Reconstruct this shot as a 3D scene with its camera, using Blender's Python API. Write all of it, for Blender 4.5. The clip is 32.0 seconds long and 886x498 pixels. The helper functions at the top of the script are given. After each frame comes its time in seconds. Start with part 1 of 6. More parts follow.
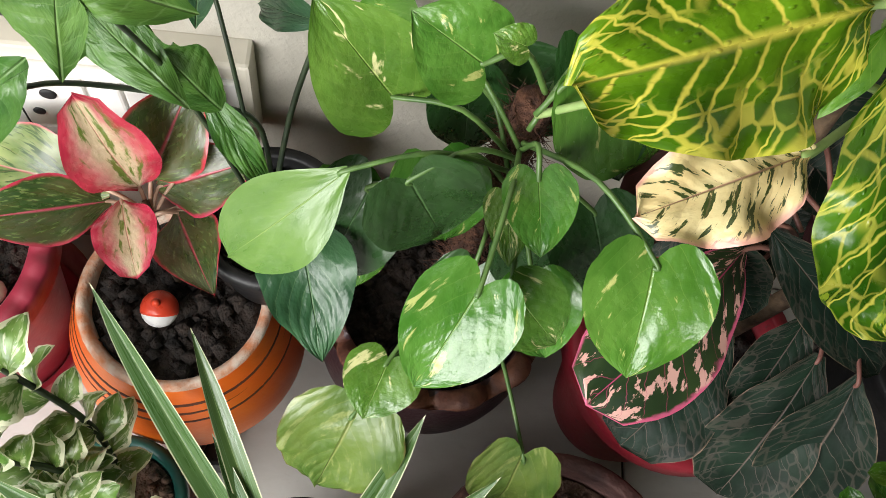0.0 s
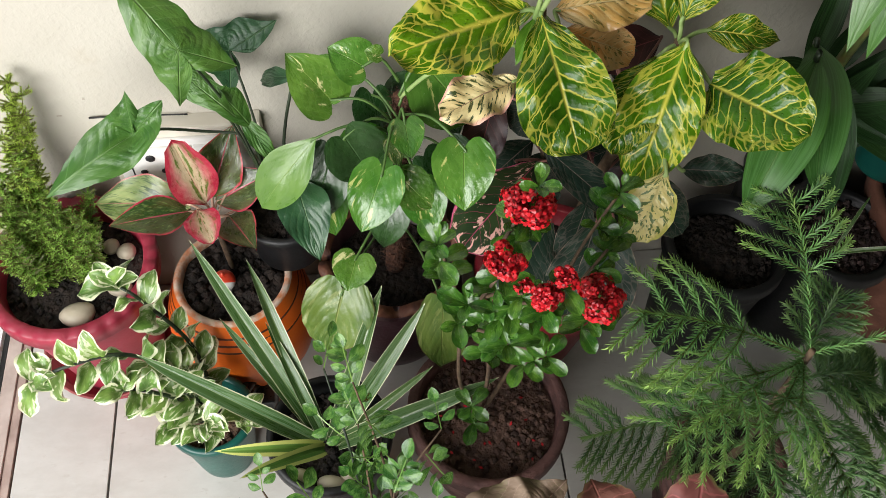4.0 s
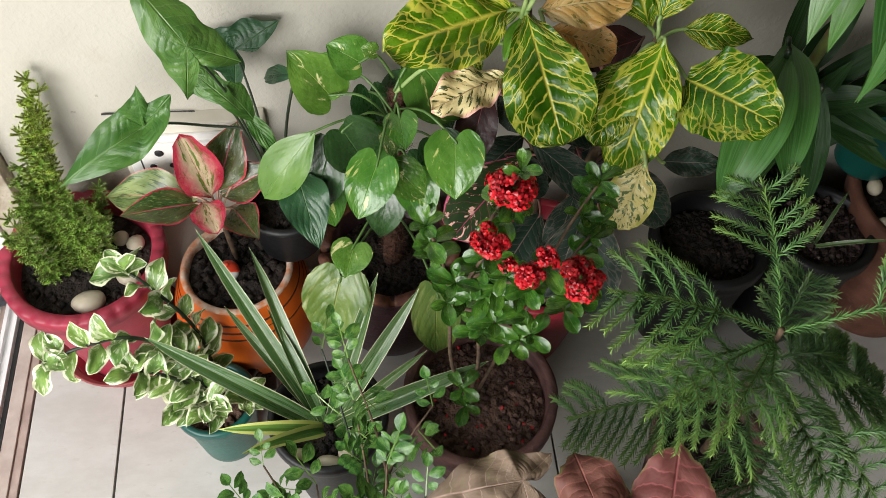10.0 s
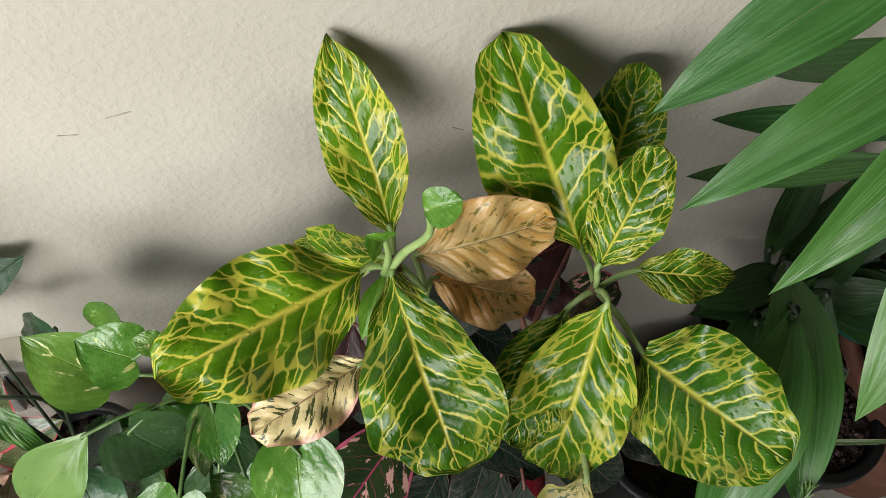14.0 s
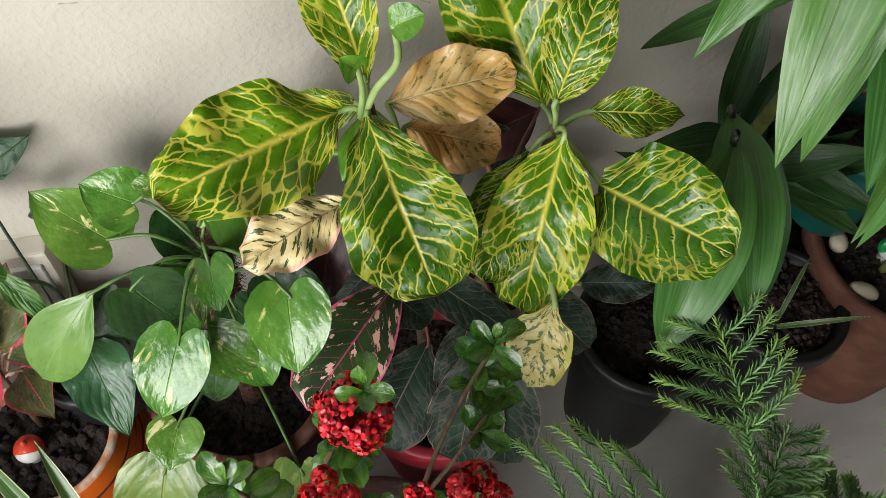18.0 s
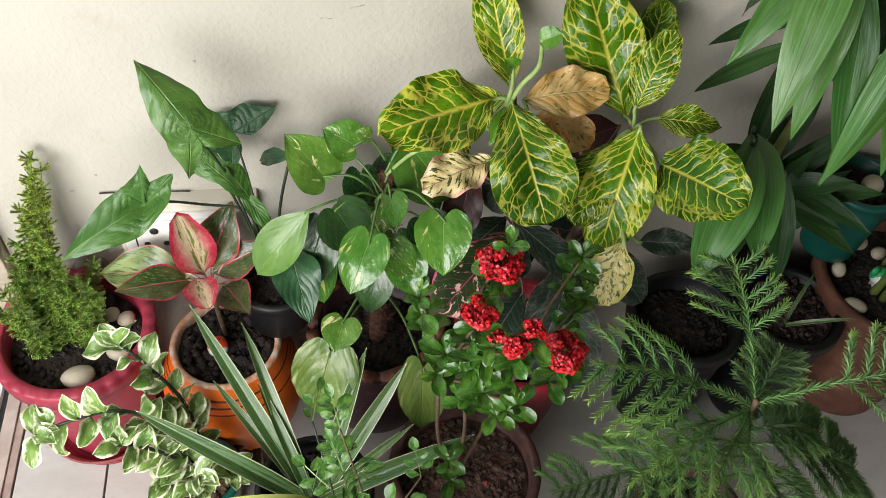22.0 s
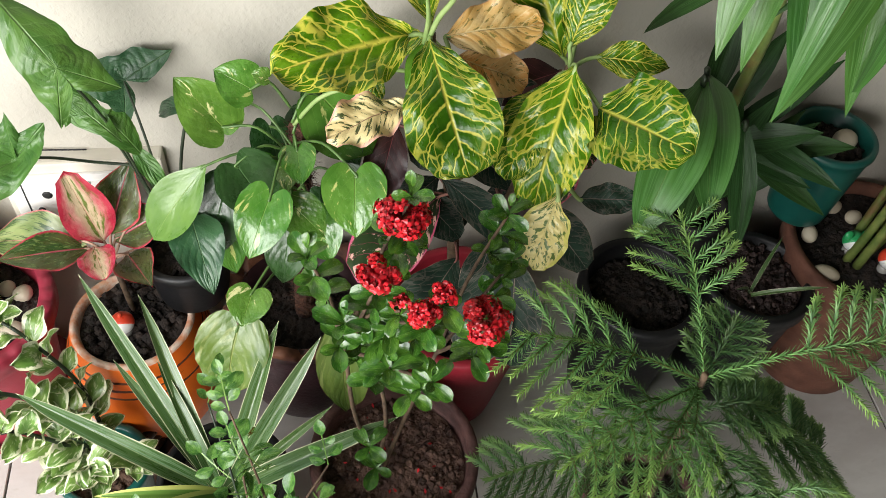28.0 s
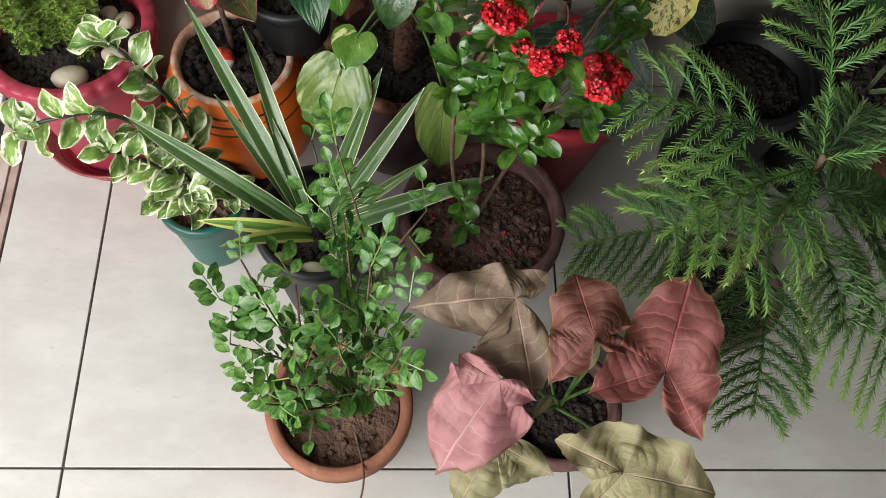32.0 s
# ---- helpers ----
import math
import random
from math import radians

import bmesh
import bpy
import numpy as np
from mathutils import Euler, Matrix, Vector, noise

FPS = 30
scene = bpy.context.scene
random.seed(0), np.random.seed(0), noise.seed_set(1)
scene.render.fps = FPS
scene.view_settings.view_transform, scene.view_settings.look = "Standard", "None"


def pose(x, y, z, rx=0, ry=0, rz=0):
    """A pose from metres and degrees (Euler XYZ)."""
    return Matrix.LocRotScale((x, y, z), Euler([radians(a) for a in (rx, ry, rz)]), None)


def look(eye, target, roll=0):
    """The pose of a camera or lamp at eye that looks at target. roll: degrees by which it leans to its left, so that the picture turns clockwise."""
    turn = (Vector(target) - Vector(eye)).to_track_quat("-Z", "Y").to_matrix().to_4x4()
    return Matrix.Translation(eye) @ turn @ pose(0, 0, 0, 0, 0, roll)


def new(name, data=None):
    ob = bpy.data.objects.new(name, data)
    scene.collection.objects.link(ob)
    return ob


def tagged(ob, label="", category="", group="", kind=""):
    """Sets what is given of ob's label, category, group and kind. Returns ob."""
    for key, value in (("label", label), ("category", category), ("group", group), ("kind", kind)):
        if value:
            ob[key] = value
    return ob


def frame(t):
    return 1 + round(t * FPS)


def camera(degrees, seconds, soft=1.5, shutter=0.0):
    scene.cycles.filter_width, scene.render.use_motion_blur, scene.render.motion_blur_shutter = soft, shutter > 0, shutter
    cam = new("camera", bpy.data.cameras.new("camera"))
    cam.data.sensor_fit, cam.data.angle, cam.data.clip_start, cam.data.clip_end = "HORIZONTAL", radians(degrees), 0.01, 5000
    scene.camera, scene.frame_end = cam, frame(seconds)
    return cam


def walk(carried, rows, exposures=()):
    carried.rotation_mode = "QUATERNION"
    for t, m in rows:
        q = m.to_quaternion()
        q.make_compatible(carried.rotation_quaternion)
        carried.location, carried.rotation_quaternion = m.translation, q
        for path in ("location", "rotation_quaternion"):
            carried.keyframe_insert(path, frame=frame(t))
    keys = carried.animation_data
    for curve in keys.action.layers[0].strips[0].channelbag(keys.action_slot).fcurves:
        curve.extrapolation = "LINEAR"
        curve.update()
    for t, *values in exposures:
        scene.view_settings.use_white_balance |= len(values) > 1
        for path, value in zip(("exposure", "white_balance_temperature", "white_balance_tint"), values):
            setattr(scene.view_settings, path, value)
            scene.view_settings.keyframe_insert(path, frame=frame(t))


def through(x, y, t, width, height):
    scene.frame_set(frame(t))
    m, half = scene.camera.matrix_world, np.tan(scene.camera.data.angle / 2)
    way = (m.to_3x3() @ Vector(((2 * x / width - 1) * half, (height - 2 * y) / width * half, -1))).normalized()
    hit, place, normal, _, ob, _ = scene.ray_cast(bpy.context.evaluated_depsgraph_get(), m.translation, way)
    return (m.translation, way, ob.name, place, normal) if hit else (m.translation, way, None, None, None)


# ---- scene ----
cam = camera(53.13, 32.0, soft=0.3)
# seconds, eye in metres, then yaw, pitch and roll in degrees
PATH = [
    (0.0, 0.317, 0.238, 0.862, -15.62, -67.50, 19.14),
    (0.5, 0.333, 0.218, 0.909, -14.82, -66.52, 17.70),
    (1.0, 0.351, 0.192, 0.968, -12.77, -65.02, 14.06),
    (1.5, 0.370, 0.170, 1.012, -11.54, -63.75, 11.78),
    (2.0, 0.368, 0.130, 1.035, -11.05, -63.23, 10.05),
    (2.5, 0.352, 0.048, 1.078, -11.00, -62.36, 9.09),
    (3.0, 0.343, -0.032, 1.119, -11.02, -60.39, 7.00),
    (3.5, 0.354, -0.090, 1.140, -10.83, -58.75, 5.15),
    (5.5, 0.325, -0.283, 1.170, -5.60, -51.58, 0.90),
    (6.0, 0.269, -0.292, 1.170, -10.68, -51.16, 0.86),
    (6.5, 0.252, -0.301, 1.164, -13.53, -51.11, 0.87),
    (7.0, 0.244, -0.300, 1.159, -15.66, -51.90, 1.50),
    (7.5, 0.250, -0.294, 1.155, -16.08, -52.89, 1.67),
    (8.0, 0.288, -0.299, 1.152, -16.21, -54.91, 1.81),
    (8.5, 0.337, -0.302, 1.153, -16.13, -55.51, 2.06),
    (9.0, 0.368, -0.283, 1.168, -13.11, -56.06, 1.64),
    (9.5, 0.379, -0.248, 1.185, -10.11, -56.19, 2.27),
    (10.0, 0.362, -0.199, 1.179, -8.46, -55.99, 3.21),
    (10.5, 0.325, -0.132, 1.171, -8.62, -55.87, 3.83),
    (11.0, 0.285, -0.053, 1.170, -11.15, -56.01, 6.00),
    (11.5, 0.265, 0.003, 1.154, -13.69, -55.56, 8.36),
    (12.0, 0.274, 0.043, 1.145, -16.04, -56.00, 10.14),
    (12.5, 0.320, 0.088, 1.144, -16.38, -55.61, 10.81),
    (13.0, 0.381, 0.132, 1.144, -16.54, -56.83, 10.66),
    (13.5, 0.437, 0.159, 1.116, -15.54, -57.97, 8.03),
    (14.0, 0.484, 0.194, 1.076, -16.05, -59.30, 6.20),
    (14.5, 0.507, 0.228, 1.043, -16.62, -60.12, 6.43),
    (16.5, 0.493, 0.223, 1.018, -20.14, -60.50, 9.26),
    (17.0, 0.487, 0.204, 1.028, -19.52, -60.33, 8.12),
    (17.5, 0.480, 0.152, 1.011, -18.64, -61.11, 6.25),
    (18.0, 0.473, 0.058, 1.054, -16.16, -57.32, 3.92),
    (18.5, 0.460, -0.034, 1.091, -15.26, -54.94, 3.41),
    (19.0, 0.449, -0.101, 1.130, -14.99, -52.50, 4.17),
    (19.5, 0.439, -0.132, 1.152, -14.32, -51.69, 4.90),
    (20.0, 0.439, -0.174, 1.173, -13.55, -51.63, 5.32),
    (20.5, 0.438, -0.222, 1.191, -12.86, -51.09, 5.85),
    (21.0, 0.430, -0.253, 1.199, -12.12, -50.50, 6.01),
    (21.5, 0.398, -0.255, 1.204, -10.99, -50.29, 5.58),
    (22.0, 0.340, -0.230, 1.202, -10.79, -50.21, 5.38),
    (22.5, 0.313, -0.209, 1.209, -12.31, -49.93, 6.60),
    (23.0, 0.304, -0.193, 1.210, -14.44, -49.58, 7.97),
    (23.5, 0.325, -0.147, 1.200, -15.05, -49.34, 8.35),
    (24.0, 0.391, -0.083, 1.199, -15.02, -50.25, 8.39),
    (24.5, 0.449, -0.026, 1.187, -13.72, -51.71, 7.47),
    (26.5, 0.520, 0.042, 1.080, -11.12, -55.31, 4.60),
    (27.0, 0.485, -0.018, 1.064, -11.53, -55.64, 5.20),
    (27.5, 0.446, -0.105, 1.080, -11.97, -53.54, 5.74),
    (28.0, 0.426, -0.191, 1.105, -11.71, -51.00, 5.68),
    (28.5, 0.418, -0.242, 1.134, -10.81, -49.78, 4.72),
    (29.0, 0.426, -0.265, 1.139, -10.78, -49.88, 4.49),
    (29.5, 0.451, -0.305, 1.144, -9.55, -52.33, 3.99),
    (30.0, 0.481, -0.326, 1.133, -6.04, -54.72, 4.54),
    (30.5, 0.499, -0.327, 1.108, -5.58, -58.27, 6.30),
    (31.0, 0.504, -0.303, 1.096, -6.08, -60.54, 6.90),
    (31.5, 0.445, -0.259, 1.081, -6.85, -63.11, 7.50),
    (32.0, 0.386, -0.214, 1.075, -7.23, -64.60, 7.45),
]
# the film camera brightens and darkens its picture on the way
LIGHTNESS = [(0.0, 0.41), (3.0, 0.22), (6.0, -0.01), (9.0, 0.04), (12.0, -0.01), (14.0, 0.1), (17.0, 0.2), (20.0, 0.17), (24.0, 0.08), (28.0, 0.41), (30.0, 0.31), (31.5, 0.02), (32.0, 0.02)]
walk(cam, [(t, pose(x, y, z, 90 + pitch, 0, yaw) @ pose(0, 0, 0, 0, 0, roll)) for t, x, y, z, yaw, pitch, roll in PATH], exposures=LIGHTNESS)

# ---- world, daylight and exposure ----
world = bpy.data.worlds.new("world")
scene.world = world
world.use_nodes = True
wn = world.node_tree.nodes
sky = wn.new("ShaderNodeTexSky")
sky.sky_type, sky.sun_disc = "NISHITA", False
sky.sun_elevation, sky.sun_rotation = radians(70), radians(254)
wn["Background"].inputs[1].default_value = 0.05
world.node_tree.links.new(sky.outputs[0], wn["Background"].inputs[0])
sun = new("sun", bpy.data.lights.new("sun", "SUN"))
sun.data.energy, sun.data.angle, sun.data.color = 0.22, radians(25), (1, 0.96, 0.9)
sun.matrix_world = look((-1.7, -0.5, 5), (0, 0, 0))
# daylight of the sky, standing in the opening of the sliding door
door_sky = new("door_daylight", bpy.data.lights.new("door_daylight", "AREA"))
door_sky.data.shape, door_sky.data.size, door_sky.data.size_y = "RECTANGLE", 1.3, 0.85
door_sky.data.energy, door_sky.data.color = 36.5, (1.0, 0.98, 0.955)
door_sky.matrix_world = look((-0.34, -0.62, 0.86), (0.72, 0.36, 0.42))
scene.view_settings.exposure = 0.0


# ---- materials ----
class Graph:
    """Short names for the nodes of one material."""

    def __init__(self, name):
        self.mat = bpy.data.materials.new(name)
        self.mat.use_nodes = True
        self.tree = self.mat.node_tree
        self.bsdf = self.tree.nodes["Principled BSDF"]
        self.end = self.tree.nodes["Material Output"]

    def node(self, kind):
        return self.tree.nodes.new(kind)

    def put(self, socket, value):
        if isinstance(value, bpy.types.NodeSocket):
            self.tree.links.new(value, socket)
        elif isinstance(value, tuple) and len(value) == 3 and socket.type == "RGBA":
            socket.default_value = (*value, 1)
        else:
            socket.default_value = value

    def math(self, op, a, b=0.0, c=0.0, clamp=False):
        n = self.node("ShaderNodeMath")
        n.operation, n.use_clamp = op, clamp
        for s, v in zip(n.inputs, (a, b, c)):
            self.put(s, v)
        return n.outputs[0]

    def ramp(self, x, lo, hi, a=0.0, b=1.0):
        n = self.node("ShaderNodeMapRange")
        n.interpolation_type = "SMOOTHSTEP"
        for s, v in zip(n.inputs, (x, lo, hi, a, b)):
            self.put(s, v)
        return n.outputs[0]

    def mix(self, f, a, b, blend="MIX"):
        n = self.node("ShaderNodeMix")
        n.data_type, n.blend_type = "RGBA", blend
        for s, v in ((n.inputs[0], f), (n.inputs[6], a), (n.inputs[7], b)):
            self.put(s, v)
        return n.outputs[2]

    def noise(self, at, scale, detail=4.0, w=0.0, rough=0.55):
        n = self.node("ShaderNodeTexNoise")
        n.noise_dimensions = "4D"
        self.put(n.inputs["Vector"], at)
        self.put(n.inputs["W"], w)
        self.put(n.inputs["Scale"], scale)
        self.put(n.inputs["Detail"], detail)
        self.put(n.inputs["Roughness"], rough)
        return n.outputs[0]

    def combine(self, x, y, z=0.0):
        n = self.node("ShaderNodeCombineXYZ")
        for s, v in zip(n.inputs, (x, y, z)):
            self.put(s, v)
        return n.outputs[0]

    def bump(self, height, strength, distance):
        n = self.node("ShaderNodeBump")
        self.put(n.inputs["Height"], height)
        self.put(n.inputs["Strength"], strength)
        self.put(n.inputs["Distance"], distance)
        self.tree.links.new(n.outputs[0], self.bsdf.inputs["Normal"])
        return n.outputs[0]

    def place(self):
        return self.node("ShaderNodeNewGeometry").outputs["Position"]

    def random(self):
        return self.node("ShaderNodeObjectInfo").outputs["Random"]


def surface(name, dark, light, scale=30.0, rough=0.7, bump=0.3, depth=0.002, fine=220.0, spots=None, metal=0.0, vary=0.0, island=0.0):
    """A plain surface with tone at two scales, fine relief and, if given, stains."""
    g = Graph(name)
    at = g.place()
    tone = g.ramp(g.noise(at, scale, 5), 0.3, 0.72)
    colour = g.mix(tone, dark, light)
    if spots:
        col, size, lo, hi = spots
        colour = g.mix(g.ramp(g.noise(at, size, 6, 3.3), lo, hi), colour, col)
    if vary:
        n = g.node("ShaderNodeHueSaturation")
        g.put(n.inputs["Value"], g.math("MULTIPLY_ADD", g.random(), vary, 1 - vary / 2))
        g.put(n.inputs["Color"], colour)
        colour = n.outputs[0]
    if island:
        n = g.node("ShaderNodeHueSaturation")
        each = g.node("ShaderNodeNewGeometry").outputs["Random Per Island"]
        g.put(n.inputs["Value"], g.math("MULTIPLY_ADD", each, island, 1 - island / 2))
        g.put(n.inputs["Color"], colour)
        colour = n.outputs[0]
    g.put(g.bsdf.inputs["Base Color"], colour)
    grain = g.noise(at, fine, 4, 1.7)
    g.put(g.bsdf.inputs["Roughness"], g.math("MULTIPLY_ADD", grain, 0.2, rough - 0.1))
    g.bsdf.inputs["Metallic"].default_value = metal
    g.bump(g.math("ADD", grain, g.math("MULTIPLY", tone, 0.6)), bump, depth)
    return g.mat


def sunny(c):
    """Leaf green a little on the yellow side."""
    return (c[0] * 1.12 + 0.003, c[1], c[2] * 0.85) if c[1] > c[0] else c


def leaf_material(name, base, base2, vein, veins=8, slope=0.5, vein_width=0.16, rib=0.06, amount=1.0, net=0.0, blotch=None, margin=None, heart=None, rough=0.38, bump=0.35, through=0.12, glaze=0.65, wander=0.08, quilt=0.08, fan=False, dew=0.0):
    """Leaf skin drawn along the blade: across is the way from the rib, along the way to the tip."""
    base, base2, vein = sunny(base), sunny(base2), sunny(vein)
    g = Graph(name)
    uv = g.node("ShaderNodeUVMap")
    parts = g.node("ShaderNodeSeparateXYZ")
    g.put(parts.inputs[0], uv.outputs[0])
    x, v = parts.outputs[0], parts.outputs[1]
    across = g.math("MULTIPLY_ADD", x, 2.0, -1.0)
    side = g.math("ABSOLUTE", across)
    seed = g.math("MULTIPLY", g.random(), 60.0)
    wobble = g.math("SUBTRACT", g.noise(g.combine(across, g.math("MULTIPLY", v, 3.0)), 2.2, 3, seed), 0.5)
    half = g.math("MULTIPLY", g.math("SIGN", across), 0.23)
    way = g.math("MULTIPLY", g.math("LOGARITHM", g.math("ADD", v, 0.3), math.e), 0.75) if fan else v
    phase = g.math("MULTIPLY", g.math("SUBTRACT", g.math("MULTIPLY_ADD", wobble, wander, way), g.math("MULTIPLY", side, slope)), veins)
    phase = g.math("ADD", phase, half)
    line = g.math("ABSOLUTE", g.math("SUBTRACT", g.math("FRACT", phase), 0.5))
    thin = g.math("MULTIPLY", g.math("MULTIPLY_ADD", side, -0.7, 1.0), vein_width)
    lateral = g.math("MULTIPLY", g.ramp(line, g.math("MULTIPLY", thin, 0.2), g.math("MULTIPLY", thin, 1.2), 1.0, 0.0), amount)
    ribbed = g.ramp(side, 0.0, g.math("MULTIPLY_ADD", v, -0.7 * rib, rib), 1.0, 0.0)
    mask = g.math("MAXIMUM", lateral, ribbed)
    if net:
        cells = g.node("ShaderNodeTexVoronoi")
        cells.voronoi_dimensions, cells.feature = "4D", "DISTANCE_TO_EDGE"
        cells.inputs["Randomness"].default_value = 0.8
        g.put(cells.inputs["Vector"], g.combine(g.math("MULTIPLY", across, 3.7), g.math("MULTIPLY", phase, 1.3)))
        g.put(cells.inputs["W"], seed)
        cells.inputs["Scale"].default_value = 1.0
        thick = g.math("MULTIPLY_ADD", side, 0.055, 0.045)
        webs = g.math("MULTIPLY", g.math("MULTIPLY", g.ramp(cells.outputs["Distance"], g.math("MULTIPLY", thick, 0.25), thick, 1.0, 0.0), net), g.ramp(side, 0.25, 0.6))
        mask = g.math("MAXIMUM", mask, webs)
    low = g.noise(g.combine(across, g.math("MULTIPLY", v, 2.0)), 1.3, 3, seed)
    colour = g.mix(g.ramp(low, 0.35, 0.65), base, base2)
    if heart:
        col, reach = heart
        colour = g.mix(g.ramp(g.math("ADD", side, g.math("MULTIPLY", wobble, 0.6)), reach * 0.4, reach, 1.0, 0.0), colour, col)
    if blotch:
        col, lo, hi, su, sv = blotch
        streak = g.noise(g.combine(g.math("MULTIPLY", across, su), g.math("MULTIPLY", g.math("SUBTRACT", v, g.math("MULTIPLY", side, slope)), sv)), 1.0, 5, g.math("ADD", seed, 9.0), 0.6)
        colour = g.mix(g.ramp(streak, lo, hi), colour, col)
    colour = g.mix(mask, colour, vein)
    if margin:
        col, start, ragged, *soft = margin
        edge = g.noise(g.combine(g.math("MULTIPLY", across, 3.0), g.math("MULTIPLY", v, 7.0)), 1.6, 4, seed)
        rim = g.math("ADD", v if fan else g.math("MAXIMUM", side, g.ramp(v, 0.9, 1.0)), g.math("MULTIPLY", g.math("SUBTRACT", edge, 0.5), ragged))
        colour = g.mix(g.ramp(rim, start, start + (soft[0] if soft else 0.08)), colour, col)
    n = g.node("ShaderNodeHueSaturation")
    g.put(n.inputs["Value"], g.math("MULTIPLY_ADD", g.random(), 0.3, 0.86))
    g.put(n.inputs["Hue"], g.math("MULTIPLY_ADD", g.random(), -0.02, 0.51))
    g.put(n.inputs["Color"], colour)
    colour = n.outputs[0]
    g.put(g.bsdf.inputs["Base Color"], colour)
    g.put(g.bsdf.inputs["Specular IOR Level"], glaze)
    dull = g.ramp(g.noise(g.combine(g.math("MULTIPLY", across, 5.0), g.math("MULTIPLY", v, 9.0)), 1.0, 5, g.math("ADD", seed, 4.0)), 0.42, 0.68)
    g.put(g.bsdf.inputs["Roughness"], g.math("ADD", g.math("MULTIPLY_ADD", low, 0.16, rough - 0.1), g.math("MULTIPLY", dull, 0.16)))
    fine = g.noise(g.combine(g.math("MULTIPLY", across, 12.0), g.math("MULTIPLY", v, 30.0)), 1.0, 3, seed)
    pillow = g.ramp(line, 0.0, 0.4)
    if fan:
        pillow = g.math("MULTIPLY", pillow, g.ramp(v, 0.2, 0.5))
    blister = g.noise(g.combine(g.math("MULTIPLY", across, 2.4), g.math("MULTIPLY", v, 4.5)), 1.0, 2, g.math("ADD", seed, 21.0))
    height = g.math("ADD", g.math("MULTIPLY", pillow, quilt), g.math("ADD", g.math("MULTIPLY", fine, 0.25), g.math("MULTIPLY", blister, 1.1)))
    if dew:
        drops = g.node("ShaderNodeTexVoronoi")
        g.put(drops.inputs["Vector"], g.combine(g.math("MULTIPLY", across, 11.0), g.math("MULTIPLY", v, 20.0), seed))
        drops.inputs["Scale"].default_value = 1.0
        wet = g.math("MULTIPLY", g.ramp(drops.outputs["Distance"], 0.05, 0.3, 1.0, 0.0), g.ramp(low, 0.42, 0.55))
        height = g.math("ADD", height, g.math("MULTIPLY", wet, dew))
    normal = g.bump(g.math("SUBTRACT", height, g.math("MULTIPLY", ribbed, 0.6)), bump, 0.0018)
    thinness = g.node("ShaderNodeBsdfTranslucent")
    g.put(thinness.inputs[0], colour)
    both = g.node("ShaderNodeMixShader")
    both.inputs[0].default_value = through
    g.tree.links.new(g.bsdf.outputs[0], both.inputs[1])
    g.tree.links.new(thinness.outputs[0], both.inputs[2])
    g.tree.links.new(both.outputs[0], g.end.inputs[0])
    return g.mat


M_CROTON = leaf_material("croton_leaf", (0.026, 0.105, 0.003), (0.078, 0.215, 0.008), (0.52, 0.5, 0.065), 9, 0.24, 0.12, 0.13, 1.0, 0.75, rough=0.23, bump=0.7, wander=0.11, quilt=0.45, glaze=0.33, dew=0.5, blotch=((0.5, 0.46, 0.07), 0.7, 0.72, 2.0, 5.0), margin=((0.4, 0.42, 0.04), 0.975, 0.1))
M_CROTON_GREEN = leaf_material("croton_green_leaf", (0.015, 0.075, 0.003), (0.05, 0.155, 0.008), (0.44, 0.47, 0.08), 9, 0.27, 0.11, 0.1, 1.0, 0.6, rough=0.21, bump=0.7, wander=0.11, quilt=0.45, glaze=0.33, dew=0.5, blotch=((0.22, 0.3, 0.02), 0.64, 0.67, 2.0, 5.0), margin=((0.26, 0.34, 0.03), 0.965, 0.15))
M_CROTON_YOUNG = leaf_material("young_croton_leaf", (0.07, 0.22, 0.015), (0.13, 0.32, 0.03), (0.25, 0.42, 0.08), 7, 0.3, 0.05, 0.07, 0.4, rough=0.3, bump=0.4, through=0.2)
M_CROTON_ORANGE = leaf_material("croton_orange_leaf", (0.7, 0.36, 0.1), (0.74, 0.5, 0.22), (0.78, 0.6, 0.3), 9, 0.26, 0.12, 0.07, 0.6, blotch=((0.24, 0.18, 0.035), 0.565, 0.61, 4.0, 15.0), rough=0.36, bump=0.7, quilt=0.45, margin=((0.55, 0.24, 0.14), 0.94, 0.1))
M_CROTON_CREAM = leaf_material("croton_cream_leaf", (0.66, 0.52, 0.24), (0.7, 0.6, 0.3), (0.36, 0.2, 0.12), 8, 0.26, 0.05, 0.05, 0.2, blotch=((0.04, 0.06, 0.012), 0.54, 0.57, 2.6, 26.0), margin=((0.68, 0.36, 0.27), 0.78, 0.2, 0.2), rough=0.38, bump=0.6, quilt=0.4)
M_CROTON_YELLOW = leaf_material("croton_yellow_leaf", (0.62, 0.5, 0.17), (0.68, 0.58, 0.26), (0.6, 0.5, 0.2), 11, 0.2, 0.12, 0.08, 0.7, blotch=((0.08, 0.13, 0.015), 0.52, 0.55, 4.5, 13.0), margin=((0.55, 0.5, 0.12), 0.8, 0.35), rough=0.4, quilt=0.5, bump=0.6)
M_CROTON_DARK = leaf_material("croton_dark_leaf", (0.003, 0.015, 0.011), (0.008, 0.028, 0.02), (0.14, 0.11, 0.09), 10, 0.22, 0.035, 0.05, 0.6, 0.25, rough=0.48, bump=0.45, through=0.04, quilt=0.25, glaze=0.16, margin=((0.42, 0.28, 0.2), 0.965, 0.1))
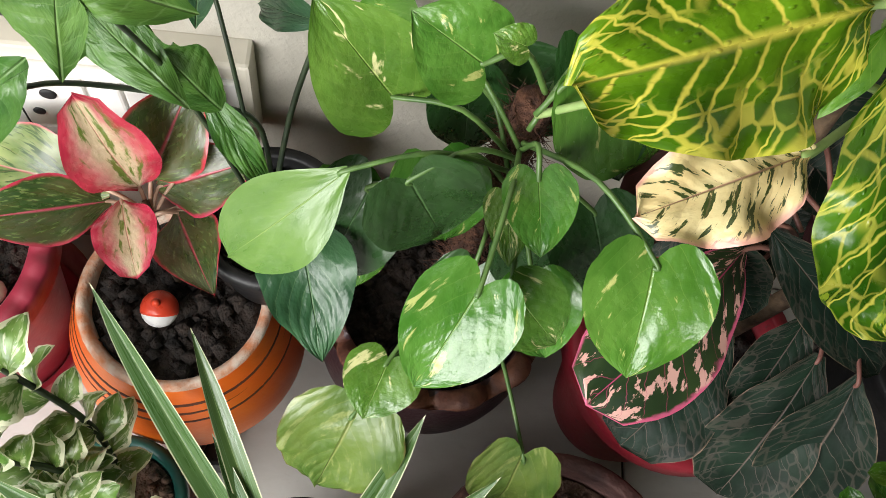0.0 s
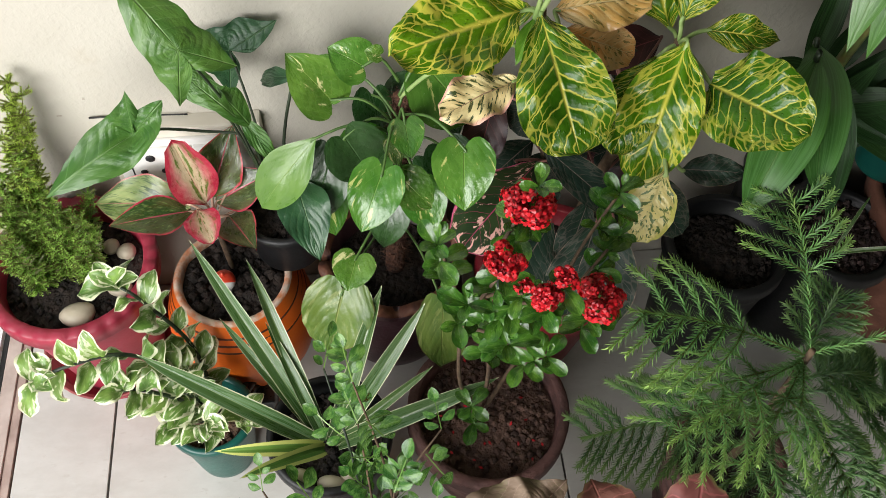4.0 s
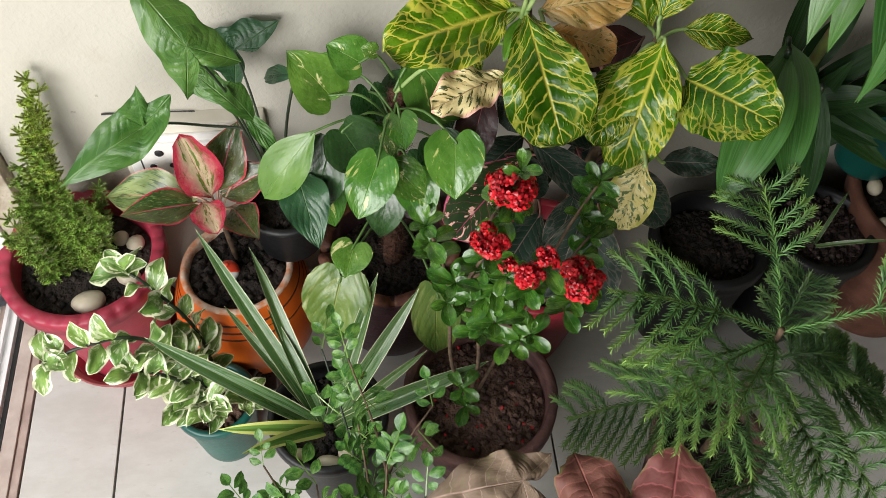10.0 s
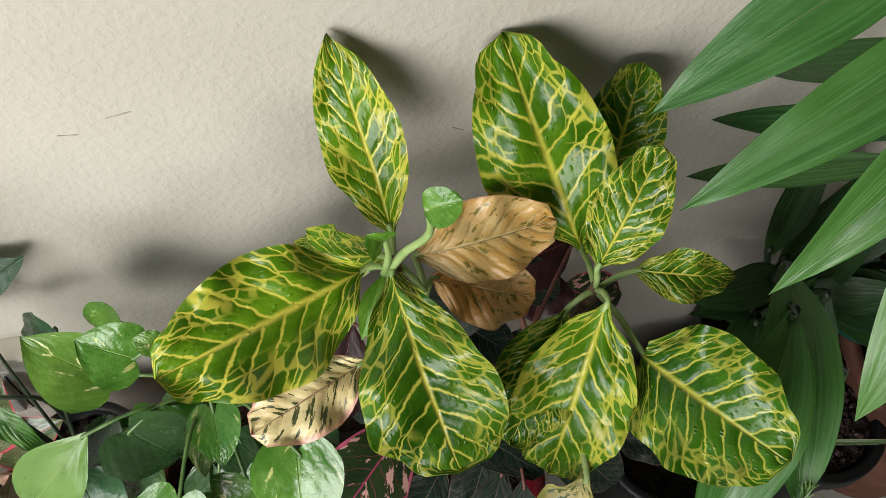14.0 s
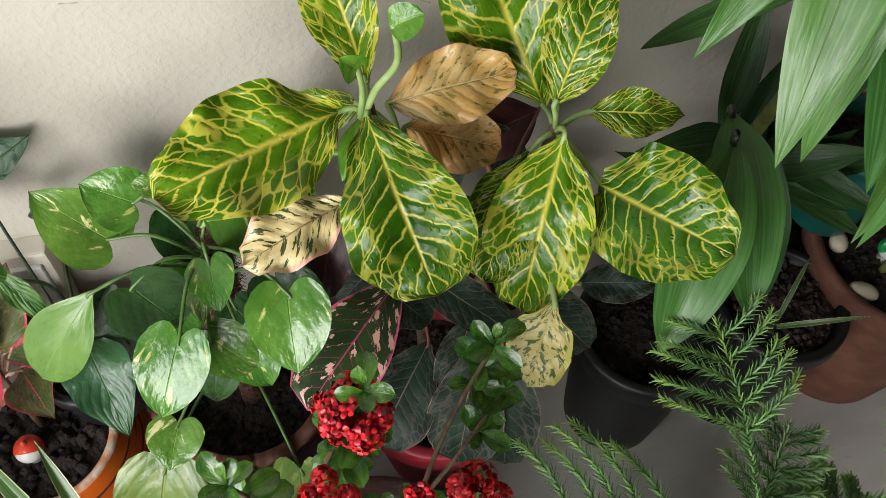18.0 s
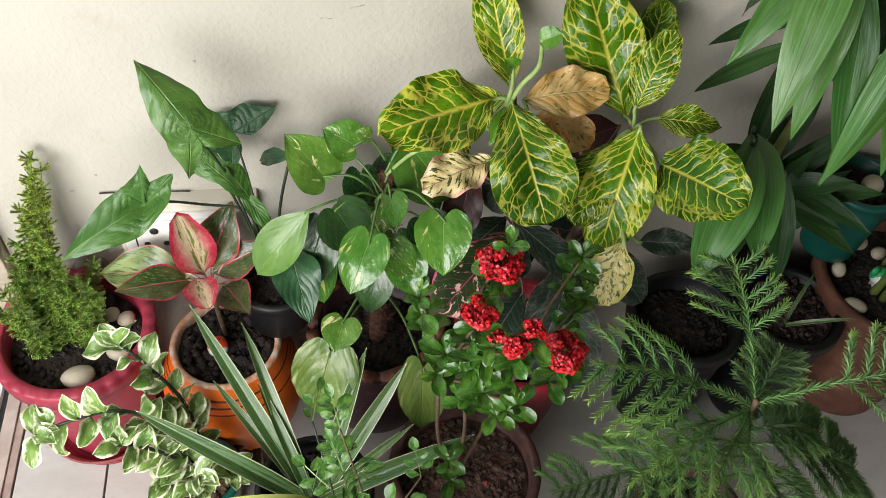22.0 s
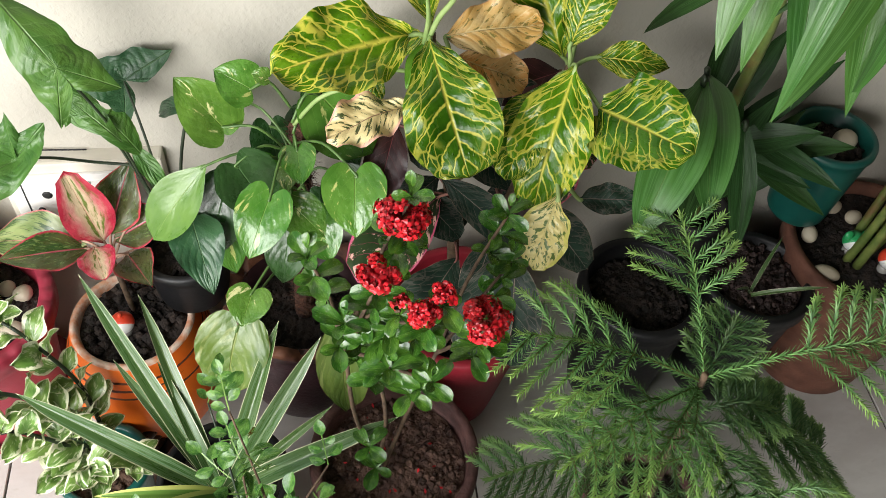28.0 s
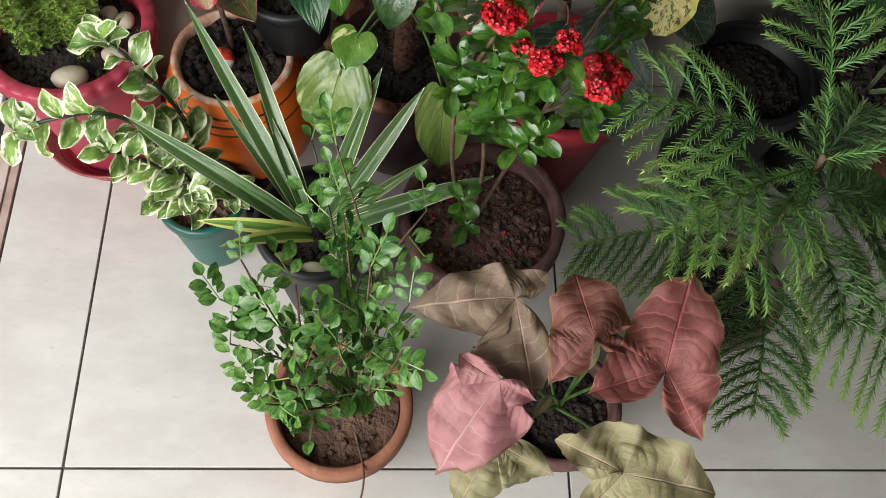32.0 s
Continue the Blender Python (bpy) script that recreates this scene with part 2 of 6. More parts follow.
M_CROTON_PINK = leaf_material("croton_pink_leaf", (0.008, 0.028, 0.012), (0.02, 0.05, 0.016), (0.42, 0.05, 0.13), 10, 0.22, 0.04, 0.05, 0.45, blotch=((0.62, 0.36, 0.3), 0.55, 0.58, 3.5, 12.0), margin=((0.55, 0.1, 0.18), 0.9, 0.3), rough=0.4, through=0.08, glaze=0.3)
M_CROTON_MAROON = leaf_material("croton_maroon_leaf", (0.03, 0.01, 0.012), (0.06, 0.02, 0.02), (0.22, 0.05, 0.06), 8, 0.3, 0.04, 0.05, 0.5, rough=0.32, bump=0.3, through=0.08, glaze=0.4)
M_POTHOS = leaf_material("pothos_leaf", (0.046, 0.165, 0.022), (0.085, 0.235, 0.04), (0.15, 0.3, 0.07), 6, 0.6, 0.04, 0.035, 0.35, blotch=((0.46, 0.5, 0.16), 0.6, 0.65, 2.0, 5.0), rough=0.17, bump=0.5, quilt=0.1)
M_POTHOS_MARBLED = leaf_material("marbled_pothos_leaf", (0.06, 0.17, 0.025), (0.1, 0.24, 0.04), (0.2, 0.34, 0.09), 6, 0.6, 0.04, 0.03, 0.3, blotch=((0.64, 0.64, 0.3), 0.58, 0.63, 1.6, 4.0), rough=0.24, bump=0.5, quilt=0.1)
M_POTHOS_PALE = leaf_material("pale_pothos_leaf", (0.055, 0.13, 0.024), (0.1, 0.18, 0.036), (0.19, 0.26, 0.085), 6, 0.6, 0.04, 0.05, 0.4, blotch=((0.2, 0.25, 0.07), 0.56, 0.63, 2.0, 6.0), rough=0.36, bump=0.8, quilt=0.2, margin=((0.13, 0.1, 0.03), 0.95, 0.25))
# leaves behind the others: their shade is painted as a darker plain green
M_POTHOS_SHADED = leaf_material("shaded_pothos_leaf", (0.012, 0.05, 0.014), (0.02, 0.075, 0.022), (0.045, 0.12, 0.045), 6, 0.6, 0.04, 0.04, 0.4, rough=0.27, bump=0.5, quilt=0.12)
M_POTHOS_FLAT = leaf_material("plain_pothos_leaf", (0.06, 0.165, 0.035), (0.09, 0.21, 0.05), (0.17, 0.3, 0.1), 6, 0.6, 0.025, 0.03, 0.2, blotch=((0.22, 0.32, 0.15), 0.68, 0.76, 20.0, 40.0), rough=0.3, bump=0.35, quilt=0.06)
M_SYNGONIUM = leaf_material("arrowhead_leaf", (0.035, 0.12, 0.022), (0.065, 0.175, 0.034), (0.12, 0.25, 0.09), 6, 0.5, 0.05, 0.05, 0.5, rough=0.33, bump=0.7, through=0.16, quilt=0.3, fan=True, glaze=0.5)
M_SYNGONIUM_BLUE = leaf_material("bluish_arrowhead_leaf", (0.016, 0.065, 0.035), (0.026, 0.095, 0.045), (0.08, 0.17, 0.09), 6, 0.55, 0.05, 0.045, 0.5, rough=0.33, bump=0.7, quilt=0.3, fan=True, glaze=0.5)
M_PINK = leaf_material("pink_arrowhead_leaf", (0.18, 0.12, 0.085), (0.26, 0.18, 0.13), (0.42, 0.28, 0.23), 6, 0.5, 0.05, 0.05, 0.6, blotch=((0.2, 0.17, 0.09), 0.55, 0.68, 2.0, 4.0), rough=0.58, glaze=0.3, bump=0.6, quilt=0.45, margin=((0.14, 0.09, 0.05), 0.95, 0.15), fan=True)
M_PINK_HOT = leaf_material("bright_pink_arrowhead_leaf", (0.29, 0.115, 0.125), (0.37, 0.185, 0.185), (0.47, 0.29, 0.28), 6, 0.5, 0.04, 0.05, 0.45, blotch=((0.2, 0.1, 0.07), 0.6, 0.72, 2.0, 5.0), rough=0.58, glaze=0.3, bump=0.7, quilt=0.45, margin=((0.16, 0.07, 0.045), 0.94, 0.2), fan=True)
M_PINK_BROWN = leaf_material("bronze_arrowhead_leaf", (0.13, 0.045, 0.035), (0.21, 0.085, 0.065), (0.3, 0.1, 0.085), 7, 0.5, 0.09, 0.06, 0.7, margin=((0.18, 0.2, 0.06), 0.955, 0.2), rough=0.58, glaze=0.3, bump=0.6, quilt=0.45, fan=True)
M_PINK_GREEN = leaf_material("green_tinged_arrowhead_leaf", (0.19, 0.2, 0.115), (0.27, 0.275, 0.18), (0.42, 0.3, 0.24), 6, 0.5, 0.04, 0.05, 0.6, blotch=((0.28, 0.17, 0.12), 0.58, 0.7, 2.0, 4.0), rough=0.58, glaze=0.3, bump=0.7, quilt=0.45, fan=True)
M_AGLAO = leaf_material("red_edged_leaf", (0.022, 0.065, 0.018), (0.06, 0.075, 0.026), (0.45, 0.07, 0.1), 7, 0.6, 0.03, 0.09, 0.12, blotch=((0.13, 0.19, 0.055), 0.56, 0.62, 7.0, 18.0), margin=((0.46, 0.035, 0.06), 0.86, 0.2, 0.12), rough=0.28)
M_AGLAO_PINK = leaf_material("pink_red_leaf", (0.56, 0.16, 0.17), (0.6, 0.26, 0.23), (0.6, 0.3, 0.22), 7, 0.6, 0.03, 0.05, 0.1, heart=((0.6, 0.46, 0.3), 0.55), blotch=((0.14, 0.19, 0.035), 0.53, 0.6, 4.0, 3.4), margin=((0.52, 0.035, 0.085), 0.42, 0.7, 0.45), rough=0.24)
M_AGLAO_PALE = leaf_material("pale_mottled_leaf", (0.09, 0.17, 0.05), (0.24, 0.33, 0.15), (0.5, 0.2, 0.17), 7, 0.6, 0.04, 0.06, 0.2, blotch=((0.045, 0.09, 0.025), 0.5, 0.58, 4.0, 14.0), margin=((0.5, 0.14, 0.14), 0.93, 0.15), rough=0.3)
M_SPIDER = leaf_material("striped_strap_leaf", (0.04, 0.105, 0.028), (0.065, 0.145, 0.045), (0.2, 0.3, 0.15), 2, 0.0, 0.02, 0.08, 0.0, margin=((0.6, 0.62, 0.4), 0.88, 0.04), blotch=((0.12, 0.21, 0.1), 0.52, 0.62, 9.0, 1.0), rough=0.28, bump=0.2)
M_SPIDER_YELLOW = leaf_material("yellow_striped_strap_leaf", (0.07, 0.19, 0.03), (0.09, 0.22, 0.04), (0.13, 0.26, 0.06), 2, 0.0, 0.02, 0.08, 0.0, margin=((0.52, 0.56, 0.16), 0.45, 0.05), rough=0.4, bump=0.15)
M_PEDI = leaf_material("white_edged_leaf", (0.075, 0.19, 0.03), (0.16, 0.31, 0.075), (0.18, 0.29, 0.11), 6, 0.6, 0.05, 0.05, 0.3, blotch=((0.45, 0.53, 0.3), 0.54, 0.6, 2.5, 5.0), margin=((0.7, 0.72, 0.5), 0.7, 0.7), rough=0.32, bump=0.3)
M_MURRAYA = leaf_material("small_glossy_leaflet", (0.025, 0.1, 0.024), (0.09, 0.22, 0.05), (0.13, 0.27, 0.07), 6, 0.6, 0.05, 0.06, 0.25, rough=0.22, bump=0.25, through=0.08, glaze=0.4)
M_IXORA = leaf_material("glossy_oval_leaf", (0.017, 0.078, 0.011), (0.058, 0.17, 0.022), (0.11, 0.23, 0.05), 7, 0.5, 0.05, 0.06, 0.3, rough=0.17, bump=0.25)
M_IXORA_YOUNG = leaf_material("bronze_young_leaf", (0.16, 0.07, 0.015), (0.26, 0.15, 0.03), (0.3, 0.2, 0.06), 7, 0.5, 0.05, 0.06, 0.3, rough=0.3, bump=0.25)
M_IXORA_OLD = leaf_material("yellowed_oval_leaf", (0.42, 0.3, 0.03), (0.5, 0.36, 0.05), (0.55, 0.45, 0.1), 7, 0.5, 0.06, 0.06, 0.35, blotch=((0.2, 0.2, 0.03), 0.6, 0.7, 2.0, 4.0), rough=0.3)
M_PALM = leaf_material("pleated_palm_leaf", (0.028, 0.108, 0.02), (0.046, 0.15, 0.028), (0.08, 0.17, 0.05), 1, 0.0, 0.01, 0.05, 0.0, blotch=((0.07, 0.18, 0.042), 0.45, 0.62, 16.0, 0.6), rough=0.36, bump=0.4, glaze=0.5)
# rear and inner blades: deep shade below the cane is put into this green
M_PALM_SHADED = leaf_material("shaded_pleated_leaf", (0.008, 0.036, 0.009), (0.014, 0.055, 0.014), (0.035, 0.085, 0.028), 1, 0.0, 0.01, 0.05, 0.0, blotch=((0.03, 0.085, 0.022), 0.45, 0.62, 18.0, 0.6), rough=0.42, bump=0.45, glaze=0.25)
def needle_material(name, dark, light, tip):
    """Needles that grow paler towards the end of their twig, each with a tone of its own."""
    g = Graph(name)
    uv = g.node("ShaderNodeSeparateXYZ")
    g.put(uv.inputs[0], g.node("ShaderNodeUVMap").outputs[0])
    each = g.node("ShaderNodeNewGeometry").outputs["Random Per Island"]
    colour = g.mix(each, dark, light)
    colour = g.mix(g.ramp(g.math("MULTIPLY_ADD", each, 0.3, uv.outputs[0]), 0.55, 1.25), colour, tip)
    colour = g.mix(g.ramp(uv.outputs[1], 1.2, 1.8), colour, (0.16, 0.15, 0.05))
    g.put(g.bsdf.inputs["Base Color"], colour)
    g.bsdf.inputs["Roughness"].default_value = 0.42
    lit = g.node("ShaderNodeBsdfTranslucent")
    g.put(lit.inputs[0], colour)
    both = g.node("ShaderNodeMixShader")
    both.inputs[0].default_value = 0.35
    g.put(both.inputs[1], g.bsdf.outputs[0])
    g.put(both.inputs[2], lit.outputs[0])
    g.put(g.end.inputs[0], both.outputs[0])
    return g.mat


M_NEEDLE = needle_material("dark_pine_needle", (0.065, 0.155, 0.055), (0.16, 0.29, 0.1), (0.25, 0.41, 0.13))
M_NEEDLE_TIP = needle_material("young_pine_needle", (0.095, 0.225, 0.07), (0.22, 0.42, 0.13), (0.36, 0.56, 0.15))
M_FERN = needle_material("feathery_needle", (0.15, 0.34, 0.04), (0.3, 0.54, 0.085), (0.42, 0.66, 0.12))
M_FERN_TIP = needle_material("young_feathery_needle", (0.32, 0.52, 0.05), (0.46, 0.64, 0.09), (0.56, 0.72, 0.14))
M_STEM = surface("green_stem", (0.05, 0.11, 0.025), (0.11, 0.2, 0.05), 60, 0.4, 0.2, 0.001)
M_STEM_DARK = surface("dark_stem", (0.012, 0.02, 0.012), (0.03, 0.05, 0.02), 60, 0.45, 0.2, 0.001)
M_STEM_PALE = surface("pale_stem", (0.2, 0.31, 0.09), (0.32, 0.42, 0.16), 60, 0.5, 0.2, 0.001)
M_STEM_CREAM = surface("cream_stem", (0.36, 0.2, 0.14), (0.5, 0.34, 0.24), 60, 0.45, 0.2, 0.001)
M_STEM_PINK = surface("pink_stem", (0.16, 0.06, 0.05), (0.26, 0.12, 0.09), 60, 0.5, 0.2, 0.001)
M_BARK = surface("brown_bark", (0.05, 0.03, 0.018), (0.14, 0.09, 0.05), 90, 0.85, 0.6, 0.002)
M_CANE = surface("palm_cane", (0.07, 0.12, 0.025), (0.2, 0.23, 0.06), 40, 0.4, 0.2, 0.001, spots=((0.14, 0.08, 0.03), 22, 0.55, 0.66))
M_SOIL = surface("dark_soil", (0.006, 0.0045, 0.0035), (0.036, 0.024, 0.018), 70, 0.95, 1.0, 0.006, 160, island=0.8, spots=((0.11, 0.08, 0.06), 150, 0.66, 0.76))
M_SOIL_RED = surface("reddish_soil", (0.045, 0.022, 0.016), (0.145, 0.082, 0.06), 60, 0.95, 1.0, 0.006, 160, spots=((0.24, 0.16, 0.12), 120, 0.62, 0.72), island=0.8)
M_SOIL_GRIT = surface("gritty_soil", (0.02, 0.012, 0.01), (0.09, 0.055, 0.05), 90, 0.95, 1.0, 0.006, 180, spots=((0.3, 0.24, 0.22), 130, 0.62, 0.7), island=0.8)
M_SOIL_BROWN = surface("brown_soil", (0.07, 0.038, 0.024), (0.15, 0.088, 0.058), 26, 0.95, 1.0, 0.006, 180, spots=((0.05, 0.03, 0.02), 90, 0.58, 0.68))
M_RED_PLASTIC = surface("dusty_red_plastic", (0.25, 0.016, 0.035), (0.37, 0.036, 0.066), 14, 0.45, 0.2, 0.001, spots=((0.5, 0.16, 0.17), 40, 0.62, 0.8))
M_SAUCER = surface("dusty_red_saucer", (0.2, 0.03, 0.035), (0.34, 0.1, 0.09), 30, 0.6, 0.2, 0.001)
M_RED_POT = surface("red_clay_paint", (0.22, 0.01, 0.02), (0.32, 0.02, 0.035), 14, 0.45, 0.25, 0.001, spots=((0.12, 0.03, 0.03), 60, 0.62, 0.75))
M_ORANGE = surface("orange_clay_paint", (0.72, 0.11, 0.008), (0.84, 0.19, 0.016), 16, 0.4, 0.3, 0.001, spots=((0.45, 0.08, 0.012), 40, 0.64, 0.78))
M_ORANGE_RIM = surface("limescaled_orange_rim", (0.6, 0.2, 0.07), (0.7, 0.6, 0.5), 80, 0.75, 0.6, 0.002)
M_GROOVE = surface("dark_band", (0.06, 0.015, 0.008), (0.12, 0.03, 0.012), 50, 0.7, 0.3, 0.001)
M_BLACK_PLASTIC = surface("black_nursery_plastic", (0.0025, 0.0027, 0.0032), (0.006, 0.0062, 0.0075), 18, 0.5, 0.2, 0.001, spots=((0.02, 0.019, 0.018), 60, 0.7, 0.82))
M_GREY_PLASTIC = surface("grey_plastic", (0.012, 0.012, 0.012), (0.028, 0.026, 0.025), 18, 0.5, 0.2, 0.001)
M_PURPLE = surface("purple_brown_clay", (0.028, 0.011, 0.015), (0.065, 0.026, 0.03), 22, 0.42, 0.4, 0.002, spots=((0.1, 0.06, 0.06), 30, 0.64, 0.78))
M_PURPLE_RIM = surface("worn_scalloped_rim", (0.07, 0.022, 0.016), (0.24, 0.095, 0.05), 45, 0.6, 0.4, 0.002)
M_TERRACOTTA = surface("terracotta", (0.2, 0.074, 0.042), (0.31, 0.128, 0.075), 26, 0.85, 0.5, 0.002, spots=((0.5, 0.4, 0.33), 34, 0.62, 0.8))
M_TERRACOTTA_BROWN = surface("brown_terracotta", (0.11, 0.042, 0.026), (0.2, 0.082, 0.05), 26, 0.8, 0.5, 0.002, spots=((0.28, 0.18, 0.13), 34, 0.64, 0.8))
M_TERRACOTTA_DARK = surface("damp_dark_terracotta", (0.05, 0.022, 0.02), (0.15, 0.068, 0.058), 30, 0.7, 0.9, 0.003, 110, spots=((0.26, 0.17, 0.15), 46, 0.62, 0.76))
M_TEAL = surface("teal_plastic", (0.005, 0.062, 0.05), (0.01, 0.1, 0.078), 14, 0.36, 0.15, 0.001, spots=((0.07, 0.14, 0.11), 50, 0.64, 0.8))
M_PEBBLE = surface("cream_pebble", (0.42, 0.36, 0.26), (0.58, 0.52, 0.4), 24, 0.5, 0.2, 0.001, vary=0.25)
M_COIR = surface("coir_fibre", (0.04, 0.016, 0.01), (0.16, 0.07, 0.04), 160, 0.95, 1.0, 0.004, island=0.8)
M_FLOWER = surface("red_petal", (0.36, 0.004, 0.01), (0.58, 0.01, 0.018), 60, 0.42, 0.1, 0.0005, island=0.7)
M_TOY_RED = surface("red_plastic", (0.62, 0.045, 0.02), (0.7, 0.07, 0.03), 40, 0.3, 0.05, 0.0005)
M_TOY_WHITE = surface("white_plastic", (0.7, 0.7, 0.68), (0.8, 0.8, 0.78), 40, 0.3, 0.05, 0.0005)
M_TOY_GREEN = surface("green_plastic", (0.02, 0.3, 0.09), (0.03, 0.38, 0.12), 40, 0.3, 0.05, 0.0005)
M_TOY_BLACK = surface("black_plastic", (0.012, 0.012, 0.012), (0.025, 0.025, 0.025), 40, 0.3, 0.05, 0.0005)
M_TOY_CLEAR = surface("dusty_clear_plastic", (0.25, 0.24, 0.22), (0.36, 0.35, 0.32), 40, 0.25, 0.05, 0.0005)
M_TOY_BROWN = surface("brown_resin", (0.22, 0.11, 0.045), (0.38, 0.22, 0.1), 60, 0.6, 0.5, 0.002)
M_GOLD = surface("dull_gold_paint", (0.36, 0.26, 0.09), (0.5, 0.38, 0.16), 60, 0.4, 0.2, 0.001)
M_SWITCH = surface("white_switch_plastic", (0.72, 0.71, 0.68), (0.78, 0.77, 0.74), 30, 0.35, 0.05, 0.0005)
M_SWITCH_BOX = surface("aged_cream_plastic", (0.6, 0.56, 0.47), (0.68, 0.64, 0.55), 20, 0.5, 0.1, 0.0005)
M_HOLE = surface("dark_gap", (0.01, 0.01, 0.01), (0.02, 0.02, 0.02), 40, 0.6, 0.05, 0.0005)
M_ALU = surface("white_coated_aluminium", (0.66, 0.66, 0.65), (0.76, 0.76, 0.75), 10, 0.4, 0.1, 0.0005, spots=((0.42, 0.37, 0.3), 30, 0.64, 0.78))
M_TRACK = surface("dull_aluminium", (0.42, 0.41, 0.39), (0.58, 0.57, 0.55), 30, 0.35, 0.1, 0.0005, metal=0.2, spots=((0.25, 0.2, 0.16), 25, 0.6, 0.74))
M_WOOD_STRIP = surface("peeling_wood", (0.3, 0.25, 0.18), (0.56, 0.51, 0.41), 30, 0.85, 0.8, 0.003, 90, spots=((0.2, 0.13, 0.08), 26, 0.58, 0.68))
# inner sill strip: shade along the floor edge is mixed into its dirty brown
M_SILL = surface("dirty_shaded_sill", (0.3, 0.22, 0.19), (0.46, 0.36, 0.31), 30, 0.7, 0.3, 0.001, spots=((0.5, 0.42, 0.36), 20, 0.6, 0.75))
M_SILL_PALE = surface("pale_dirty_sill", (0.38, 0.3, 0.26), (0.52, 0.44, 0.39), 30, 0.6, 0.3, 0.001, spots=((0.3, 0.2, 0.15), 20, 0.6, 0.75))
M_STONE = surface("pale_granite", (0.3, 0.23, 0.19), (0.5, 0.43, 0.37), 40, 0.6, 0.2, 0.001, 120, spots=((0.2, 0.13, 0.1), 60, 0.62, 0.7))
M_SCUFF = surface("grey_scuff", (0.34, 0.31, 0.26), (0.52, 0.48, 0.41), 200, 0.9, 0.1, 0.0005)
M_GROUT = surface("dark_grout", (0.06, 0.055, 0.05), (0.1, 0.09, 0.08), 60, 0.95, 0.3, 0.001)


def wall_material():
    g = Graph("cream_textured_wall")
    at = g.place()
    broad = g.ramp(g.noise(at, 3.0, 4, 2.0), 0.35, 0.65)
    colour = g.mix(broad, (0.465, 0.437, 0.372), (0.525, 0.498, 0.43))
    colour = g.mix(g.ramp(g.noise(at, 9.0, 5, 8.0), 0.6, 0.78), colour, (0.46, 0.41, 0.32))
    g.put(g.bsdf.inputs["Base Color"], colour)
    g.bsdf.inputs["Roughness"].default_value = 0.75
    orange_peel = g.noise(at, 300.0, 3, 5.0, 0.6)
    ridges = g.ramp(g.noise(at, 130.0, 3, 1.0), 0.42, 0.62)
    trowel = g.noise(at, 16.0, 3, 3.0)
    g.bump(g.math("ADD", g.math("ADD", g.math("MULTIPLY", orange_peel, 0.7), g.math("MULTIPLY", ridges, 0.45)), g.math("MULTIPLY", trowel, 0.7)), 0.26, 0.002)
    return g.mat


def tile_material():
    g = Graph("cream_marble_tile")
    at = g.place()
    stretch = g.node("ShaderNodeMapping")
    g.put(stretch.inputs[0], at)
    stretch.inputs[3].default_value = (1.0, 2.2, 1.0)
    vein = g.noise(stretch.outputs[0], 9.0, 8, g.math("MULTIPLY", g.random(), 30.0), 0.68)
    colour = g.mix(g.ramp(vein, 0.34, 0.66), (0.47, 0.455, 0.42), (0.55, 0.54, 0.505))
    colour = g.mix(g.ramp(g.noise(stretch.outputs[0], 60.0, 4, 7.0), 0.58, 0.72), colour, (0.47, 0.45, 0.41))
    colour = g.mix(g.ramp(g.noise(at, 14.0, 5, 4.0), 0.62, 0.8), colour, (0.5, 0.45, 0.39))
    g.put(g.bsdf.inputs["Base Color"], colour)
    g.put(g.bsdf.inputs["Roughness"], g.math("MULTIPLY_ADD", g.noise(at, 40.0, 4, 6.0), 0.25, 0.22))
    g.bump(g.noise(at, 90.0, 3, 2.0), 0.04, 0.001)
    return g.mat


M_WALL, M_TILE = wall_material(), tile_material()
M_PAINT = surface("beige_wall_paint", (0.2, 0.175, 0.14), (0.25, 0.22, 0.18), 6, 0.8, 0.3, 0.002)
M_CEILING = surface("ceiling_paint", (0.26, 0.245, 0.22), (0.3, 0.285, 0.26), 6, 0.85, 0.2, 0.002)


# ---- building blocks ----
def mesh_from(name, verts, faces, uvs=None, smooth=True):
    me = bpy.data.meshes.new(name)
    me.from_pydata([tuple(v) for v in verts], [], faces)
    if uvs is not None:
        layer = me.uv_layers.new(name="UVMap")
        loop_verts = np.empty(len(me.loops), dtype=np.int32)
        me.loops.foreach_get("vertex_index", loop_verts)
        layer.data.foreach_set("uv", np.asarray(uvs, dtype=np.float32)[loop_verts].ravel())
    if smooth:
        me.polygons.foreach_set("use_smooth", [True] * len(me.polygons))
    me.update()
    return me


def thing(name, at, label, category, group="", kind=""):
    """An empty at the base of a thing, which parents its parts."""
    ob = new(name)
    ob.empty_display_size = 0.02
    ob.location = at
    return tagged(ob, label, category, group, kind)


def origin(ob):
    """Where a thing or a part of it stands in the room."""
    p = Vector(ob.location)
    while ob.parent:
        ob = ob.parent
        p = p + ob.location
    return p


def part(name, me, material, parent, label="", m=None):
    """One mesh as one object under a thing or a part. m: its pose in the room."""
    ob = new(name, me)
    if not me.materials:
        me.materials.append(material)
    if m is None:
        m = Matrix.Identity(4)
    if parent is not None:
        ob.parent = parent
        m = Matrix.Translation(-origin(parent)) @ m
    ob.matrix_basis = m
    if label:
        ob["label"] = label
    return ob


def solo(name, me, material, label, category, m=None, group="", kind=""):
    """A thing that is a single mesh."""
    ob = part(name, me, material, None, "", m)
    return tagged(ob, label, category, group, kind)


